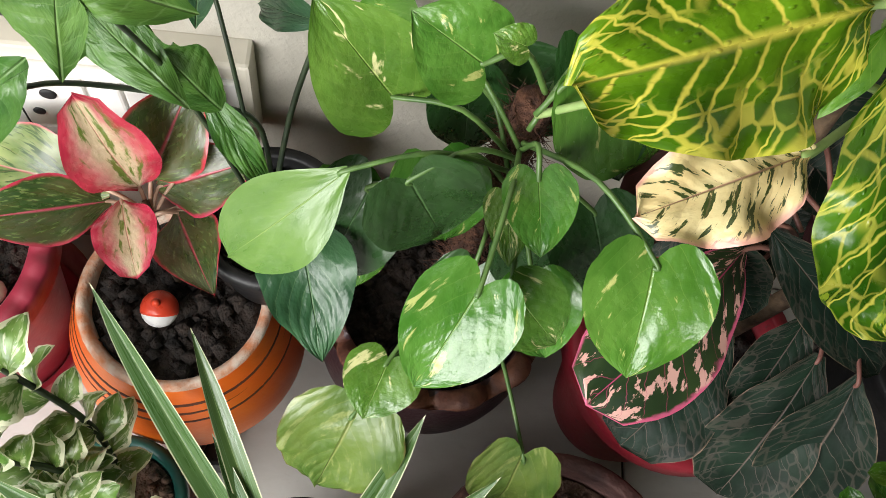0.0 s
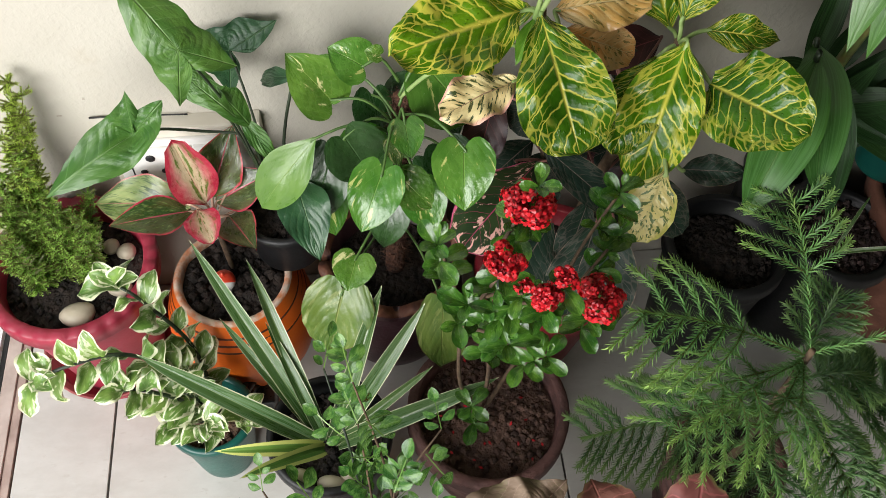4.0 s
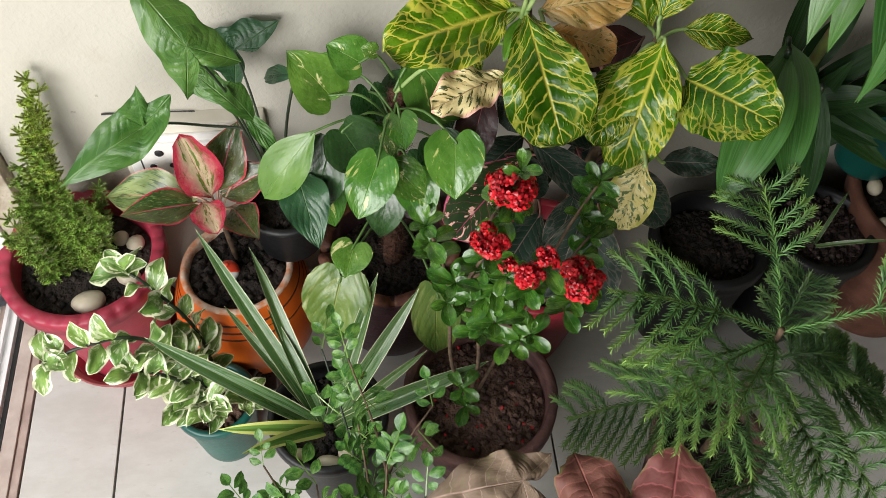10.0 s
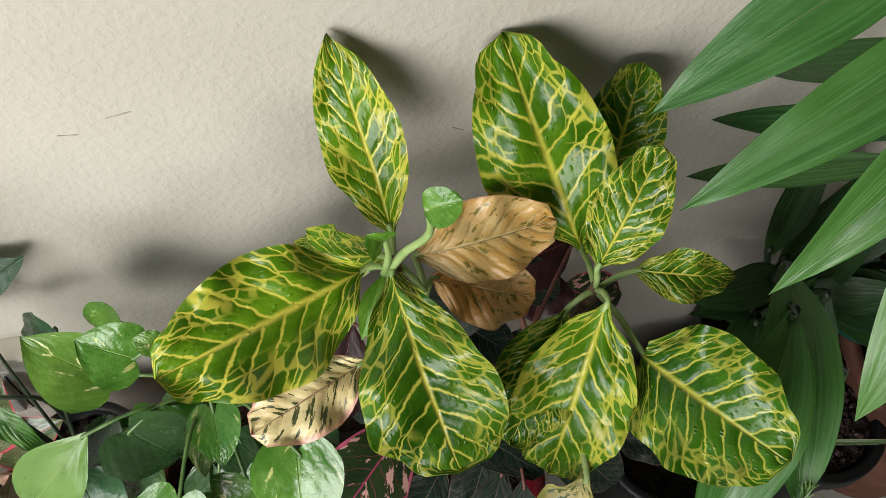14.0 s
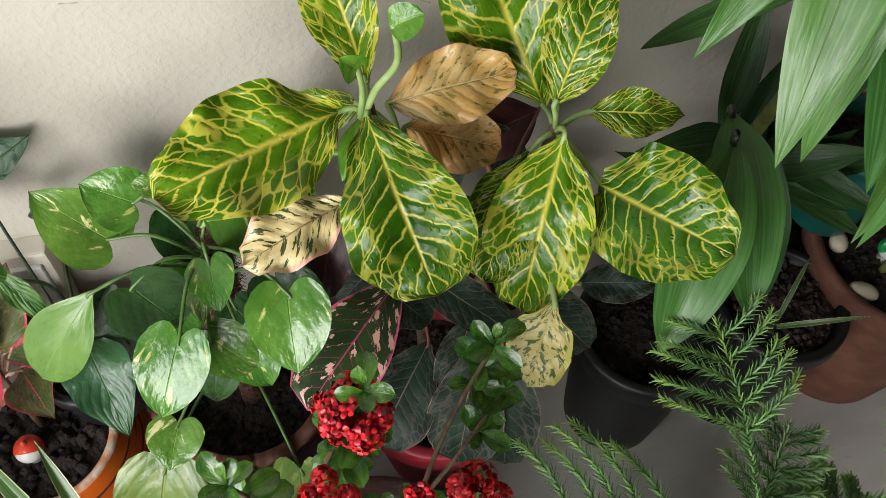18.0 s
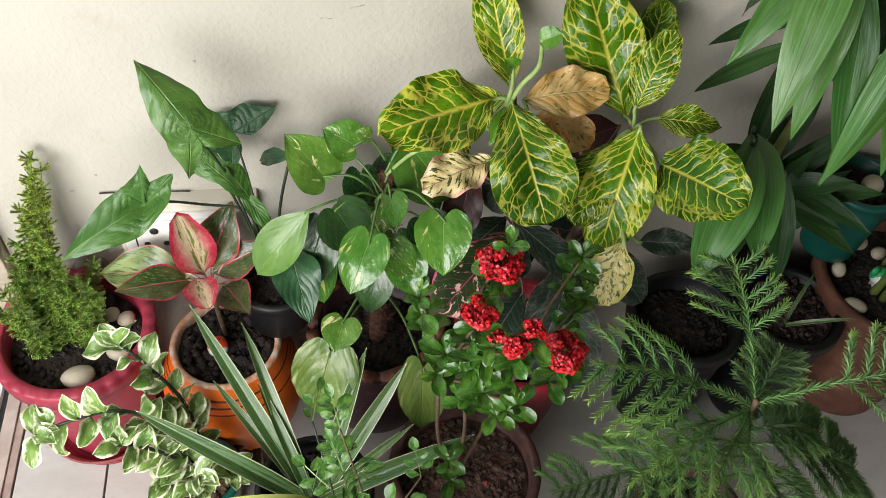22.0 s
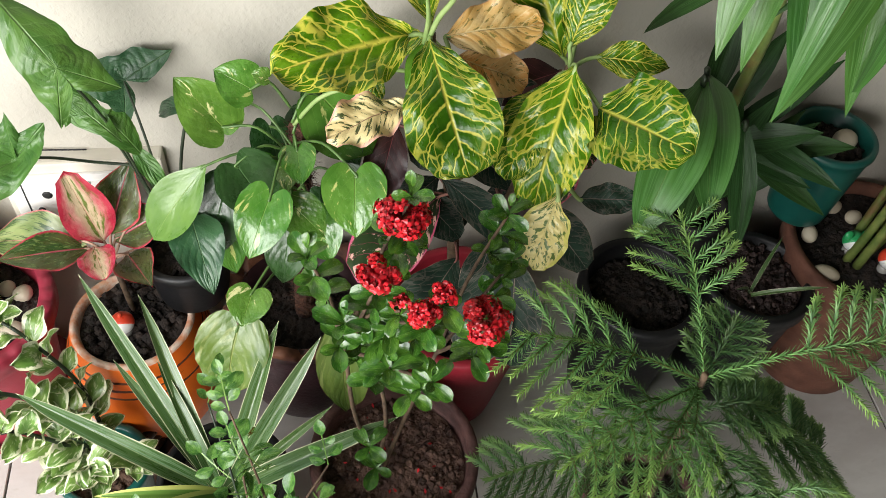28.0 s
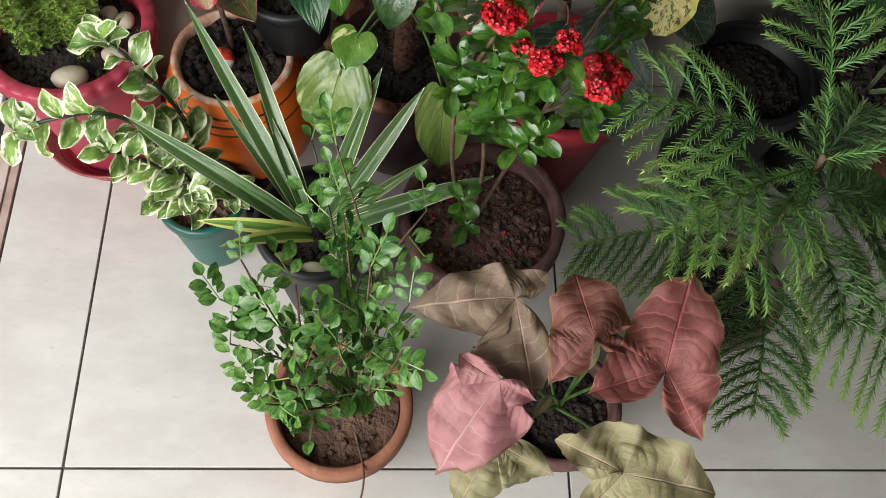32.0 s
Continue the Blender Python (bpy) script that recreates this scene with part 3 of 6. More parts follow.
def box_mesh(name, lo, hi, bevel=0.0):
    bm = bmesh.new()
    bmesh.ops.create_cube(bm, size=1)
    size = [h - l for l, h in zip(lo, hi)]
    for v in bm.verts:
        v.co = [l + (c + 0.5) * s for l, c, s in zip(lo, v.co, size)]
    if bevel:
        bmesh.ops.bevel(bm, geom=bm.edges[:], offset=bevel, segments=2, affect="EDGES", profile=0.6)
    me = bpy.data.meshes.new(name)
    bm.to_mesh(me)
    bm.free()
    return me


def lathe(name, profile, seg=44, scallop=0, depth=0.0, wobble=0.004, cx=0.0, cy=0.0, caps=True):
    """A turned shape from (radius, height, share of the scallop) rings, slightly out of round."""
    verts, faces = [], []
    n = len(profile)
    turn = random.random() * 6
    for i in range(seg):
        a = 2 * math.pi * i / seg
        out = 1 + wobble * math.sin(2 * a + turn) + 0.5 * wobble * math.sin(3 * a)
        for ring in profile:
            r, z = ring[0], ring[1]
            share = ring[2] if len(ring) > 2 else 0.0
            wave = abs(math.sin(scallop * a / 2)) if scallop else 0.0
            rr = r * out * (1 + (0.1 if depth > 0.01 else 0.022) * share * (wave - 0.5))
            verts.append((cx + rr * math.cos(a), cy + rr * math.sin(a), z + share * depth * (wave - 0.6)))
    for i in range(seg):
        j = (i + 1) % seg
        for k in range(n - 1):
            faces.append((i * n + k, j * n + k, j * n + k + 1, i * n + k + 1))
    if caps:
        faces.append(tuple(i * n for i in range(seg))[::-1])
        faces.append(tuple(i * n + n - 1 for i in range(seg)))
    return mesh_from(name, verts, faces)


def pot_profile(r_top, r_base, height, lip, lip_h, wall=0.006, belly=0.0, inner=0.03):
    """Outside from the foot up to the lip, over it and down the inside to the soil's level."""
    rings = [(r_base * 0.96, 0.0), (r_base, 0.003)]
    for k in range(1, 8):
        s = k / 8
        rings.append((r_base + (r_top - r_base) * s + belly * math.sin(math.pi * s), (height - lip_h) * s))
    rings += [(r_top, height - lip_h - 0.002), (r_top + lip, height - lip_h), (r_top + lip, height - 0.003, 0.8), (r_top + lip - 0.002, height, 1.0), (r_top - wall + 0.002, height, 0.5), (r_top - wall, height - 0.003), (r_top - wall - 0.002, height - inner)]
    return rings


def soil_mesh(radius, z, rough=0.004, seg=40, rings=9, dome=0.004):
    verts, faces = [(0, 0, z + dome)], []
    for k in range(1, rings + 1):
        r = radius * k / rings
        for i in range(seg):
            a = 2 * math.pi * i / seg
            x, y = r * math.cos(a), r * math.sin(a)
            lump = noise.noise((x * 60, y * 60, z * 90)) + 0.6 * noise.noise((x * 170, y * 170, z * 50))
            verts.append((x, y, z + dome * (1 - (k / rings) ** 2) + rough * lump))
    for i in range(seg):
        faces.append((0, 1 + i, 1 + (i + 1) % seg))
    for k in range(rings - 1):
        for i in range(seg):
            j = (i + 1) % seg
            a, b = 1 + k * seg, 1 + (k + 1) * seg
            faces.append((a + i, b + i, b + j, a + j))
    return mesh_from("soil", verts, faces)


def crumbs(radius, z, count, size, seed):
    """Loose clods and grit lying on the soil."""
    rng = random.Random(seed)
    verts, faces = [], []
    for _ in range(count):
        a, r = rng.random() * 6.283, radius * math.sqrt(rng.random())
        s = size * (0.4 + rng.random())
        c = Vector((r * math.cos(a), r * math.sin(a), z + s * 0.3))
        n = len(verts)
        for d in ((1, 0, 0), (-1, 0, 0), (0, 1, 0), (0, -1, 0), (0, 0, 0.8), (0, 0, -0.8)):
            verts.append(c + Vector(d) * s * (0.6 + 0.6 * rng.random()))
        for f in ((0, 2, 4), (2, 1, 4), (1, 3, 4), (3, 0, 4), (2, 0, 5), (1, 2, 5), (3, 1, 5), (0, 3, 5)):
            faces.append(tuple(n + q for q in f))
    return mesh_from("loose_soil", verts, faces)


def make_pot(parent, material, r_top, r_base, height, lip=0.006, lip_h=0.02, soil_drop=0.025, soil=None, scallop=0, depth=0.0, belly=0.0, rim_material=None, label="", lean=None, clods=230):
    """The pot with its soil, at the thing's own place."""
    here = Matrix.Translation(origin(parent))
    if lean is not None:
        here = here @ lean
    profile = pot_profile(r_top, r_base, height, lip, lip_h, belly=belly, inner=soil_drop + 0.012)
    pot = part("pot", lathe("pot", profile, 168 if scallop > 20 else 104 if scallop else 48, scallop, depth), material, parent, label, here)
    if rim_material:
        ring = [(r_top + lip + 0.001, height - lip_h * 0.35), (r_top + lip + 0.0015, height - 0.002, 0.9), (r_top + lip, height + 0.0035, 1.0), (r_top - 0.004, height + 0.003, 1.0), (r_top - 0.0062, height - 0.003)]
        rim = lathe("rim", ring, 104 if scallop else 48, scallop, depth, caps=False)
        part("rim", rim, rim_material, pot, "", here)
    soil_r = r_top - 0.009
    earth = part("soil", soil_mesh(soil_r, height - soil_drop), soil or M_SOIL, parent, "", here)
    if clods:
        tagged(part("loose_soil", crumbs(soil_r * 0.95, height - soil_drop + 0.002, clods, 0.0052, int(r_top * 1e5)), soil or M_SOIL, earth, "", here), kind="stuff")
    return pot


def tube_mesh(name, points, r0, r1, sides=7, steps=5):
    """A tapering round stalk through the points, smoothed."""
    pts = [Vector(p) for p in points]
    fine = []
    for i in range(len(pts) - 1):
        p0, p1, p2, p3 = pts[max(i - 1, 0)], pts[i], pts[i + 1], pts[min(i + 2, len(pts) - 1)]
        for k in range(steps):
            t = k / steps
            fine.append(0.5 * ((2 * p1) + (p2 - p0) * t + (2 * p0 - 5 * p1 + 4 * p2 - p3) * t * t + (3 * p1 - p0 - 3 * p2 + p3) * t ** 3))
    fine.append(pts[-1])
    verts, faces = [], []
    u = None
    for i, p in enumerate(fine):
        d = (fine[min(i + 1, len(fine) - 1)] - fine[max(i - 1, 0)]).normalized()
        if u is None:
            u = d.orthogonal().normalized()
        u = (u - d * u.dot(d)).normalized()
        w = d.cross(u)
        r = r0 + (r1 - r0) * i / (len(fine) - 1)
        for k in range(sides):
            a = 2 * math.pi * k / sides
            verts.append(p + (u * math.cos(a) + w * math.sin(a)) * r)
    for i in range(len(fine) - 1):
        for k in range(sides):
            j = (k + 1) % sides
            faces.append((i * sides + k, i * sides + j, (i + 1) * sides + j, (i + 1) * sides + k))
    faces.append(tuple(range(sides))[::-1])
    faces.append(tuple(range(len(verts) - sides, len(verts))))
    return mesh_from(name, verts, faces)


# half widths along the blade, from the stalk to the tip
SHAPES = {
    "oval": (0.06, 0.45, 0.78, 0.95, 1.0, 0.95, 0.8, 0.55, 0.0),
    "ellipse": (0.08, 0.45, 0.78, 0.96, 1.0, 0.93, 0.76, 0.48, 0.0),
    "round": (0.25, 0.7, 0.92, 1.0, 1.0, 0.95, 0.84, 0.6, 0.0),
    "paddle": (0.1, 0.38, 0.6, 0.8, 0.94, 1.0, 0.96, 0.72, 0.0),
    "heart": (0.8, 0.97, 1.0, 0.97, 0.89, 0.76, 0.57, 0.33, 0.0),
    "dart": (0.5, 0.88, 1.0, 0.96, 0.85, 0.69, 0.49, 0.27, 0.0),
    "lance": (0.12, 0.5, 0.82, 1.0, 0.97, 0.83, 0.6, 0.33, 0.0),
    "strap": (0.75, 0.9, 1.0, 1.0, 0.96, 0.88, 0.74, 0.48, 0.0),
    "blade": (0.25, 0.6, 0.86, 1.0, 0.96, 0.83, 0.62, 0.34, 0.0),
}
LOBES = {"heart": 0.18}


def half_width(shape, v):
    row = SHAPES[shape]
    s = min(max(v, 0), 1) * (len(row) - 1)
    i = min(int(s), len(row) - 2)
    t = s - i
    p0 = row[max(i - 1, 0)]
    p1, p2 = row[i], row[i + 1]
    p3 = row[min(i + 2, len(row) - 1)]
    if i == len(row) - 2:
        return p1 * math.sqrt(max(0, 1 - t * t)) if shape in ("round", "paddle", "oval") else p1 * (1 - t)
    return max(0, 0.5 * (2 * p1 + (p2 - p0) * t + (2 * p0 - 5 * p1 + 4 * p2 - p3) * t * t + (3 * p1 - p0 - 3 * p2 + p3) * t ** 3))


def leaf_mesh(name, length, width, shape="oval", bend=0.5, fold=0.18, wave=0.02, waves=3.0, cup=0.0, twist=0.0, crumple=0.03, nu=10, nv=18, seed=0):
    """A leaf blade from the stalk at the origin towards +y, its face up; its chord lies on y."""
    rng = random.Random(seed)
    ph1, ph2 = rng.random() * 6, rng.random() * 6
    pts = np.zeros((nv + 1, nu + 1, 3))
    uv = np.zeros((nv + 1, nu + 1, 2))
    lobe = LOBES.get(shape, 0.0)
    y = z = 0.0
    for i in range(nv + 1):
        v = i / nv
        ang = bend * (0.5 - v)
        if i:
            y += math.cos(ang) / nv
            z += math.sin(ang) / nv
        w = half_width(shape, v) * width / 2
        for j in range(nu + 1):
            u = 2 * j / nu - 1
            a = abs(u)
            back = lobe * (math.sin(2.75 * a ** 0.9) if shape == "heart" else a ** 1.4) * (1 - v) ** 3
            x = u * w
            lift = fold * a * w + cup * a * a * w
            edge = wave * width * a * a * math.sin(v * waves * 6.283 + (ph1 if u > 0 else ph2)) * (1 - v * 0.4)
            edge += crumple * width * (noise.noise((u * 1.6, v * 3.2 * length / max(width, 0.001) * 0.6, seed * 3.7)) + 0.6 * a * noise.noise((u * 3.1, v * 8.0, seed * 1.9)))
            pts[i, j] = (x, (y - back) * length, z * length + lift + edge - 0.3 * back * length * bend)
            uv[i, j] = (0.5 + u / 2, v)
            if twist:
                t = twist * (v - 0.3)
                px, pz = pts[i, j, 0], pts[i, j, 2] - z * length
                pts[i, j, 0] = px * math.cos(t) - pz * math.sin(t)
                pts[i, j, 2] = z * length + px * math.sin(t) + pz * math.cos(t)
    end = pts[nv, nu // 2]
    s = length / math.hypot(end[1], end[2])
    turn = math.atan2(end[2], end[1])
    c, d = math.cos(-turn), math.sin(-turn)
    yy, zz = pts[..., 1] * c - pts[..., 2] * d, pts[..., 1] * d + pts[..., 2] * c
    pts[..., 1], pts[..., 2] = yy * s, zz * s
    faces = []
    for i in range(nv):
        for j in range(nu):
            a = i * (nu + 1) + j
            faces.append((a, a + 1, a + nu + 2, a + nu + 1))
    return mesh_from(name, pts.reshape(-1, 3), faces, uv.reshape(-1, 2))


def compound_mesh(name, count, reach, length, width, seed):
    """A feathered leaf: leaflets in turn on both sides of a thin rib along +y, one at its end."""
    rng = random.Random(seed)
    verts, faces, uvs = [], [], []
    nu, nv = 4, 6
    for k in range(count):
        last = k == count - 1
        s = 1.0 if last else (k + 0.6) / count
        side = 0 if last else (1 if k % 2 else -1)
        size = rng.uniform(0.75, 1.25)
        me = leaf_mesh(name, length * size, width * size, "oval", 0.5, 0.25, 0.03, 2, nu=nu, nv=nv, seed=seed * 10 + k)
        way = Vector((side, 0.55 if side else 1, rng.uniform(-0.35, 0.35)))
        start = Vector((side * 0.002, reach * s, -0.15 * reach * s * s))
        m = leaf_pose(start, start + way, (rng.uniform(-0.5, 0.5), rng.uniform(-0.5, 0.5), 1))
        n = len(verts)
        verts += [m @ v.co for v in me.vertices]
        faces += [tuple(n + q for q in f.vertices) for f in me.polygons]
        uvs += [(j / nu, i / nv) for i in range(nv + 1) for j in range(nu + 1)]
        bpy.data.meshes.remove(me)
    n = len(verts)
    for k in range(4):
        s = k / 3
        verts += [Vector((-0.0006, reach * s, -0.15 * reach * s * s)), Vector((0.0006, reach * s, -0.15 * reach * s * s))]
        uvs += [(0.5, 0.5), (0.5, 0.5)]
    faces += [(n + 2 * k, n + 2 * k + 1, n + 2 * k + 3, n + 2 * k + 2) for k in range(3)]
    return mesh_from(name, verts, faces, uvs)


EYE = Vector((0.40, -0.12, 1.15))


def leaf_pose(base, tip, face=None):
    """The pose of a blade from its stalk to its tip, its face turned towards the open room, where the light is."""
    base, tip = Vector(base), Vector(tip)
    y = (tip - base).normalized()
    n = Vector(face) if face is not None else (EYE - (base + tip) / 2).normalized() + Vector((-0.1, 0, 0.25))
    z = (n - y * n.dot(y)).normalized()
    x = y.cross(z)
    return Matrix(((x.x, y.x, z.x, base.x), (x.y, y.y, z.y, base.y), (x.z, y.z, z.z, base.z), (0, 0, 0, 1)))


SEED = [0]


def put_leaf(parent, row, material, shape, stalk=None, stalk_mat=None, stalk_r=0.0018, face=None, label="", name="leaf", sag=0.03, **form):
    """One blade by its stalk end, tip and width; with a stalk from the stem when that is given."""
    SEED[0] += 1
    base, tip, width = Vector(row[:3]), Vector(row[3:6]), row[6]
    if shape in LOBES:
        base, width = base.lerp(tip, 0.15), width * 1.06
    me = leaf_mesh(name, (tip - base).length, width, shape, seed=SEED[0], **form)
    ob = part(name, me, material, parent, label, leaf_pose(base, tip, face))
    if stalk is not None:
        s = Vector(stalk)
        mid = (s + base) / 2 + Vector((0, 0, sag))
        part("leaf_stalk", tube_mesh("leaf_stalk", [s, mid, base, base + (tip - base) * 0.06], stalk_r * 1.2, stalk_r), stalk_mat or M_STEM, parent)
    return ob


def smooth_line(points, steps, sharp=()):
    """Points along a curve through the given ones, bending sharply at those listed."""
    out = []
    for i in range(len(points) - 1):
        p1, p2 = points[i], points[i + 1]
        p0 = points[i - 1] if i and i not in sharp else p1
        p3 = points[i + 2] if i + 2 < len(points) and i + 1 not in sharp else p2
        for k in range(steps):
            t = k / steps
            out.append(0.5 * ((2 * p1) + (p2 - p0) * t + (2 * p0 - 5 * p1 + 4 * p2 - p3) * t * t + (3 * p1 - p0 - 3 * p2 + p3) * t ** 3))
    return out


def fan_mesh(name, length, width, lobes, bend=0.4, fold=0.12, wave=0.05, waves=7, crumple=0.04, seed=0, rings=12, full=0.42, blunt=0.29):
    """An arrow-shaped leaf: a front lobe to +y and two back lobes, each with its own rib, round the stalk's end."""
    rng = random.Random(seed)
    ph = rng.random() * 6
    right, left = sorted(lobes, key=lambda q: -q[0])
    ribs = [(0.0, 0.0)]
    halves = []
    for sign, (x, y, z) in ((1, right), (-1, left)):
        q = Vector((x, y))
        far = max(q.length, 1e-4)
        ribs.append((math.atan2(x, y), z / far))
        n = Vector((-q.y, q.x)) * sign
        halves.append([Vector((0, -0.03 * length)), q * 0.32 - n * 0.24, q * 0.72 - n * 0.38 * full, q, q * 0.76 + n * 0.36 * full, q * 0.45 + n * full, Vector((sign * 0.5 * width, 0.1 * length)), Vector((sign * 0.49 * width, 0.32 * length)), Vector((sign * blunt * width, 0.66 * length))])
    line = halves[0] + [Vector((0, length))] + halves[1][::-1]
    edge = smooth_line(line, 6, (0, 3, 9, 15, 18))
    count = len(edge)
    verts, uvs, faces = [(0.0, 0.0, 0.0)], [(0.5, 0.0)], []
    for k, e in enumerate(edge):
        th = math.atan2(e.x, e.y)
        best, slant, total = 9.0, 0.0, 0.0
        for a, slope in ribs:
            d = (th - a + math.pi) % (2 * math.pi) - math.pi
            w = 1 / (0.03 + d * d)
            slant += w * slope
            total += w
            if abs(d) < best:
                best, front = abs(d), a == 0.0
        slant /= total
        reach = e.length
        side = min(1.0, best / 1.1)
        for q in range(1, rings + 1):
            s = q / rings
            x, y = e.x * s, e.y * s
            r = reach * s
            z = slant * r + fold * r * math.sin(min(best, 1.57)) + bend * (reach if front else 0.5 * reach) * 0.5 * s * (1 - s)
            z += wave * width * s ** 3 * math.sin(k / count * 6.283 * waves + ph) + crumple * width * (noise.noise((x / width * 2.6, y / width * 2.6, seed * 2.3)) + 0.6 * s * noise.noise((x / width * 6, y / width * 6, seed * 1.7)))
            out = 1 + 0.6 * crumple * s * noise.noise((x / width * 9, y / width * 9, seed * 3.1))
            verts.append((x * out, y * out, z))
            uvs.append((0.5 + 0.5 * side * (1 if th >= 0 else -1), s))
    for k in range(count):
        a, b = 1 + k * rings, 1 + ((k + 1) % count) * rings
        faces.append((0, a, b))
        for q in range(rings - 1):
            faces.append((a + q, a + q + 1, b + q + 1, b + q))
    return mesh_from(name, verts, faces, uvs)


def put_fan(parent, base, tip, lobes, width, material, stalk=None, stalk_mat=None, stalk_r=0.0018, face=None, label="", sag=0.03, **form):
    """One arrow-shaped leaf by its stalk end, tip and the ends of its two back lobes."""
    SEED[0] += 1
    m = leaf_pose(base, tip, face)
    back = m.inverted()
    base, tip = Vector(base), Vector(tip)
    me = fan_mesh("leaf", (tip - base).length, width, [back @ Vector(q) for q in lobes], seed=SEED[0], **form)
    part("leaf", me, material, parent, label, m)
    if stalk is not None:
        s = Vector(stalk)
        under = base - (m.to_3x3() @ Vector((0, 0, 0.0015)))
        part("leaf_stalk", tube_mesh("leaf_stalk", [s, (s + base) / 2 + Vector((0, 0, sag)), under], stalk_r * 1.2, stalk_r), stalk_mat or M_STEM, parent)


# ---- the room ----
WALL_Y = 0.568
solo("wall_north", box_mesh("wall_north", (-0.088, WALL_Y, -0.05), (3.2, WALL_Y + 0.2, 2.7)), M_WALL, "cream wall with a rough textured paint coat", "wall", kind="structure")
solo("wall_east", box_mesh("wall_east", (3.2, -2.8, -0.05), (3.35, WALL_Y + 0.2, 2.7)), M_PAINT, "plain beige painted wall", "wall", kind="structure")
solo("wall_south", box_mesh("wall_south", (-0.35, -2.75, -0.05), (3.2, -2.6, 2.7)), M_PAINT, "plain beige painted wall", "wall", kind="structure")
wall_west = thing("wall_west", (-0.25, -2.0, 0), "plain beige wall beside the sliding door", "wall", kind="structure")
part("wall_piece", box_mesh("wall_piece", (-0.35, -2.6, -0.05), (-0.1, -1.62, 2.7)), M_PAINT, wall_west)
part("wall_piece", box_mesh("wall_piece", (-0.35, -1.62, 2.15), (-0.1, WALL_Y + 0.2, 2.7)), M_PAINT, wall_west)
solo("ceiling", box_mesh("ceiling", (-0.35, -2.75, 2.7), (3.35, WALL_Y + 0.2, 2.82)), M_CEILING, "flat white painted ceiling", "ceiling", kind="structure")

# scuffs on the wall
for x, z, w, h, lean in ((0.461, 0.732, 0.006, 0.004, 20), (0.254, 0.697, 0.04, 0.0012, 0), (0.342, 0.625, 0.012, 0.001, 5), (0.376, 0.639, 0.016, 0.0012, -14), (0.054, 0.403, 0.003, 0.003, 0), (0.02, 0.377, 0.006, 0.003, 10), (0.197, 0.572, 0.003, 0.003, 0), (0.593, 0.586, 0.01, 0.001, 30), (0.3, 0.66, 0.001, 0.02, 8)):
    part("scuff_mark", box_mesh("scuff_mark", (-w / 2, -0.0004, -h / 2), (w / 2, 0.0004, h / 2)), M_SCUFF, bpy.data.objects["wall_north"], "", Matrix.Translation((x, WALL_Y, z)) @ pose(0, 0, 0, 0, lean, 0))

# sliding door: bottom track, jamb and stile at the end of the wall
door = thing("door_1", (-0.16, 0.0, 0.0), "white aluminium sliding door frame, open, with a dirty floor track", "door", kind="structure")
part("track_base", box_mesh("track_base", (-0.26, -1.6, -0.03), (-0.157, 0.535, 0.003), 0.001), M_ALU, door)
part("sill_strip", box_mesh("sill_strip", (-0.156, -1.6, -0.01), (-0.1375, 0.56, 0.007), 0.001), M_SILL_PALE, door, "pale dirty sill strip")
part("sill_strip", box_mesh("sill_strip", (-0.137, -1.6, -0.01), (-0.126, 0.56, 0.003), 0.001), M_SILL, door, "dirty brown sill strip with shade painted in")
for x, h, mat in ((-0.168, 0.012, M_ALU), (-0.182, 0.012, M_ALU), (-0.2, 0.018, M_ALU), (-0.222, 0.022, M_ALU), (-0.252, 0.012, M_TRACK)):
    part("track_rail", box_mesh("track_rail", (x - 0.0028, -1.6, 0.003), (x + 0.0028, 0.535, h), 0.0005), mat, door)
part("track_gap", box_mesh("track_gap", (-0.164, -1.6, 0.0035), (-0.1575, 0.535, 0.005)), M_HOLE, door)
part("track_gap", box_mesh("track_gap", (-0.194, -1.6, 0.0035), (-0.187, 0.535, 0.005)), M_SILL, door, "rusty dirt in the track")
part("wood_strip", box_mesh("wood_strip", (-0.13, 0.545, 0.0), (-0.0895, WALL_Y + 0.02, 2.1), 0.003), M_WOOD_STRIP, door, "peeling weathered wooden strip")
part("jamb", box_mesh("jamb", (-0.185, 0.54, 0.0), (-0.131, 0.62, 2.1), 0.002), M_ALU, door)
part("stile", box_mesh("stile", (-0.235, 0.52, 0.024), (-0.189, 0.62, 2.08), 0.003), M_ALU, door)
part("catch", box_mesh("catch", (-0.159, 0.531, 0.212), (-0.142, 0.5405, 0.256), 0.002), M_TOY_BLACK, door, "black door catch")
part("screw", lathe("screw", [(0.004, 0), (0.004, 0.003), (0.001, 0.004)], 10), M_HOLE, door, "", Matrix.Translation((-0.17, 0.5405, 0.29)) @ pose(0, 0, 0, 90, 0, 0))

# balcony outside
outside = thing("balcony_floor", (-0.9, -0.6, -0.06), "brown granite balcony floor with a pale edge", "floor", kind="structure")
part("slab", box_mesh("slab", (-2.2, -2.6, -0.09), (-0.2605, 1.6, -0.02)), M_STONE, outside)
part("kerb", box_mesh("kerb", (-0.62, -2.6, -0.0195), (-0.42, 1.6, 0.1), 0.006), M_ALU, outside, "white painted kerb")
solo("balcony_parapet", box_mesh("balcony_parapet", (-2.35, -2.6, -0.09), (-2.2, 1.6, 0.95)), M_PAINT, "plain cream balcony parapet", "parapet", kind="structure")
solo("ground", box_mesh("ground", (-60, -60, -3.2), (60, 60, -3.0)), M_STONE, "distant paved ground below the balcony", "ground", kind="structure")

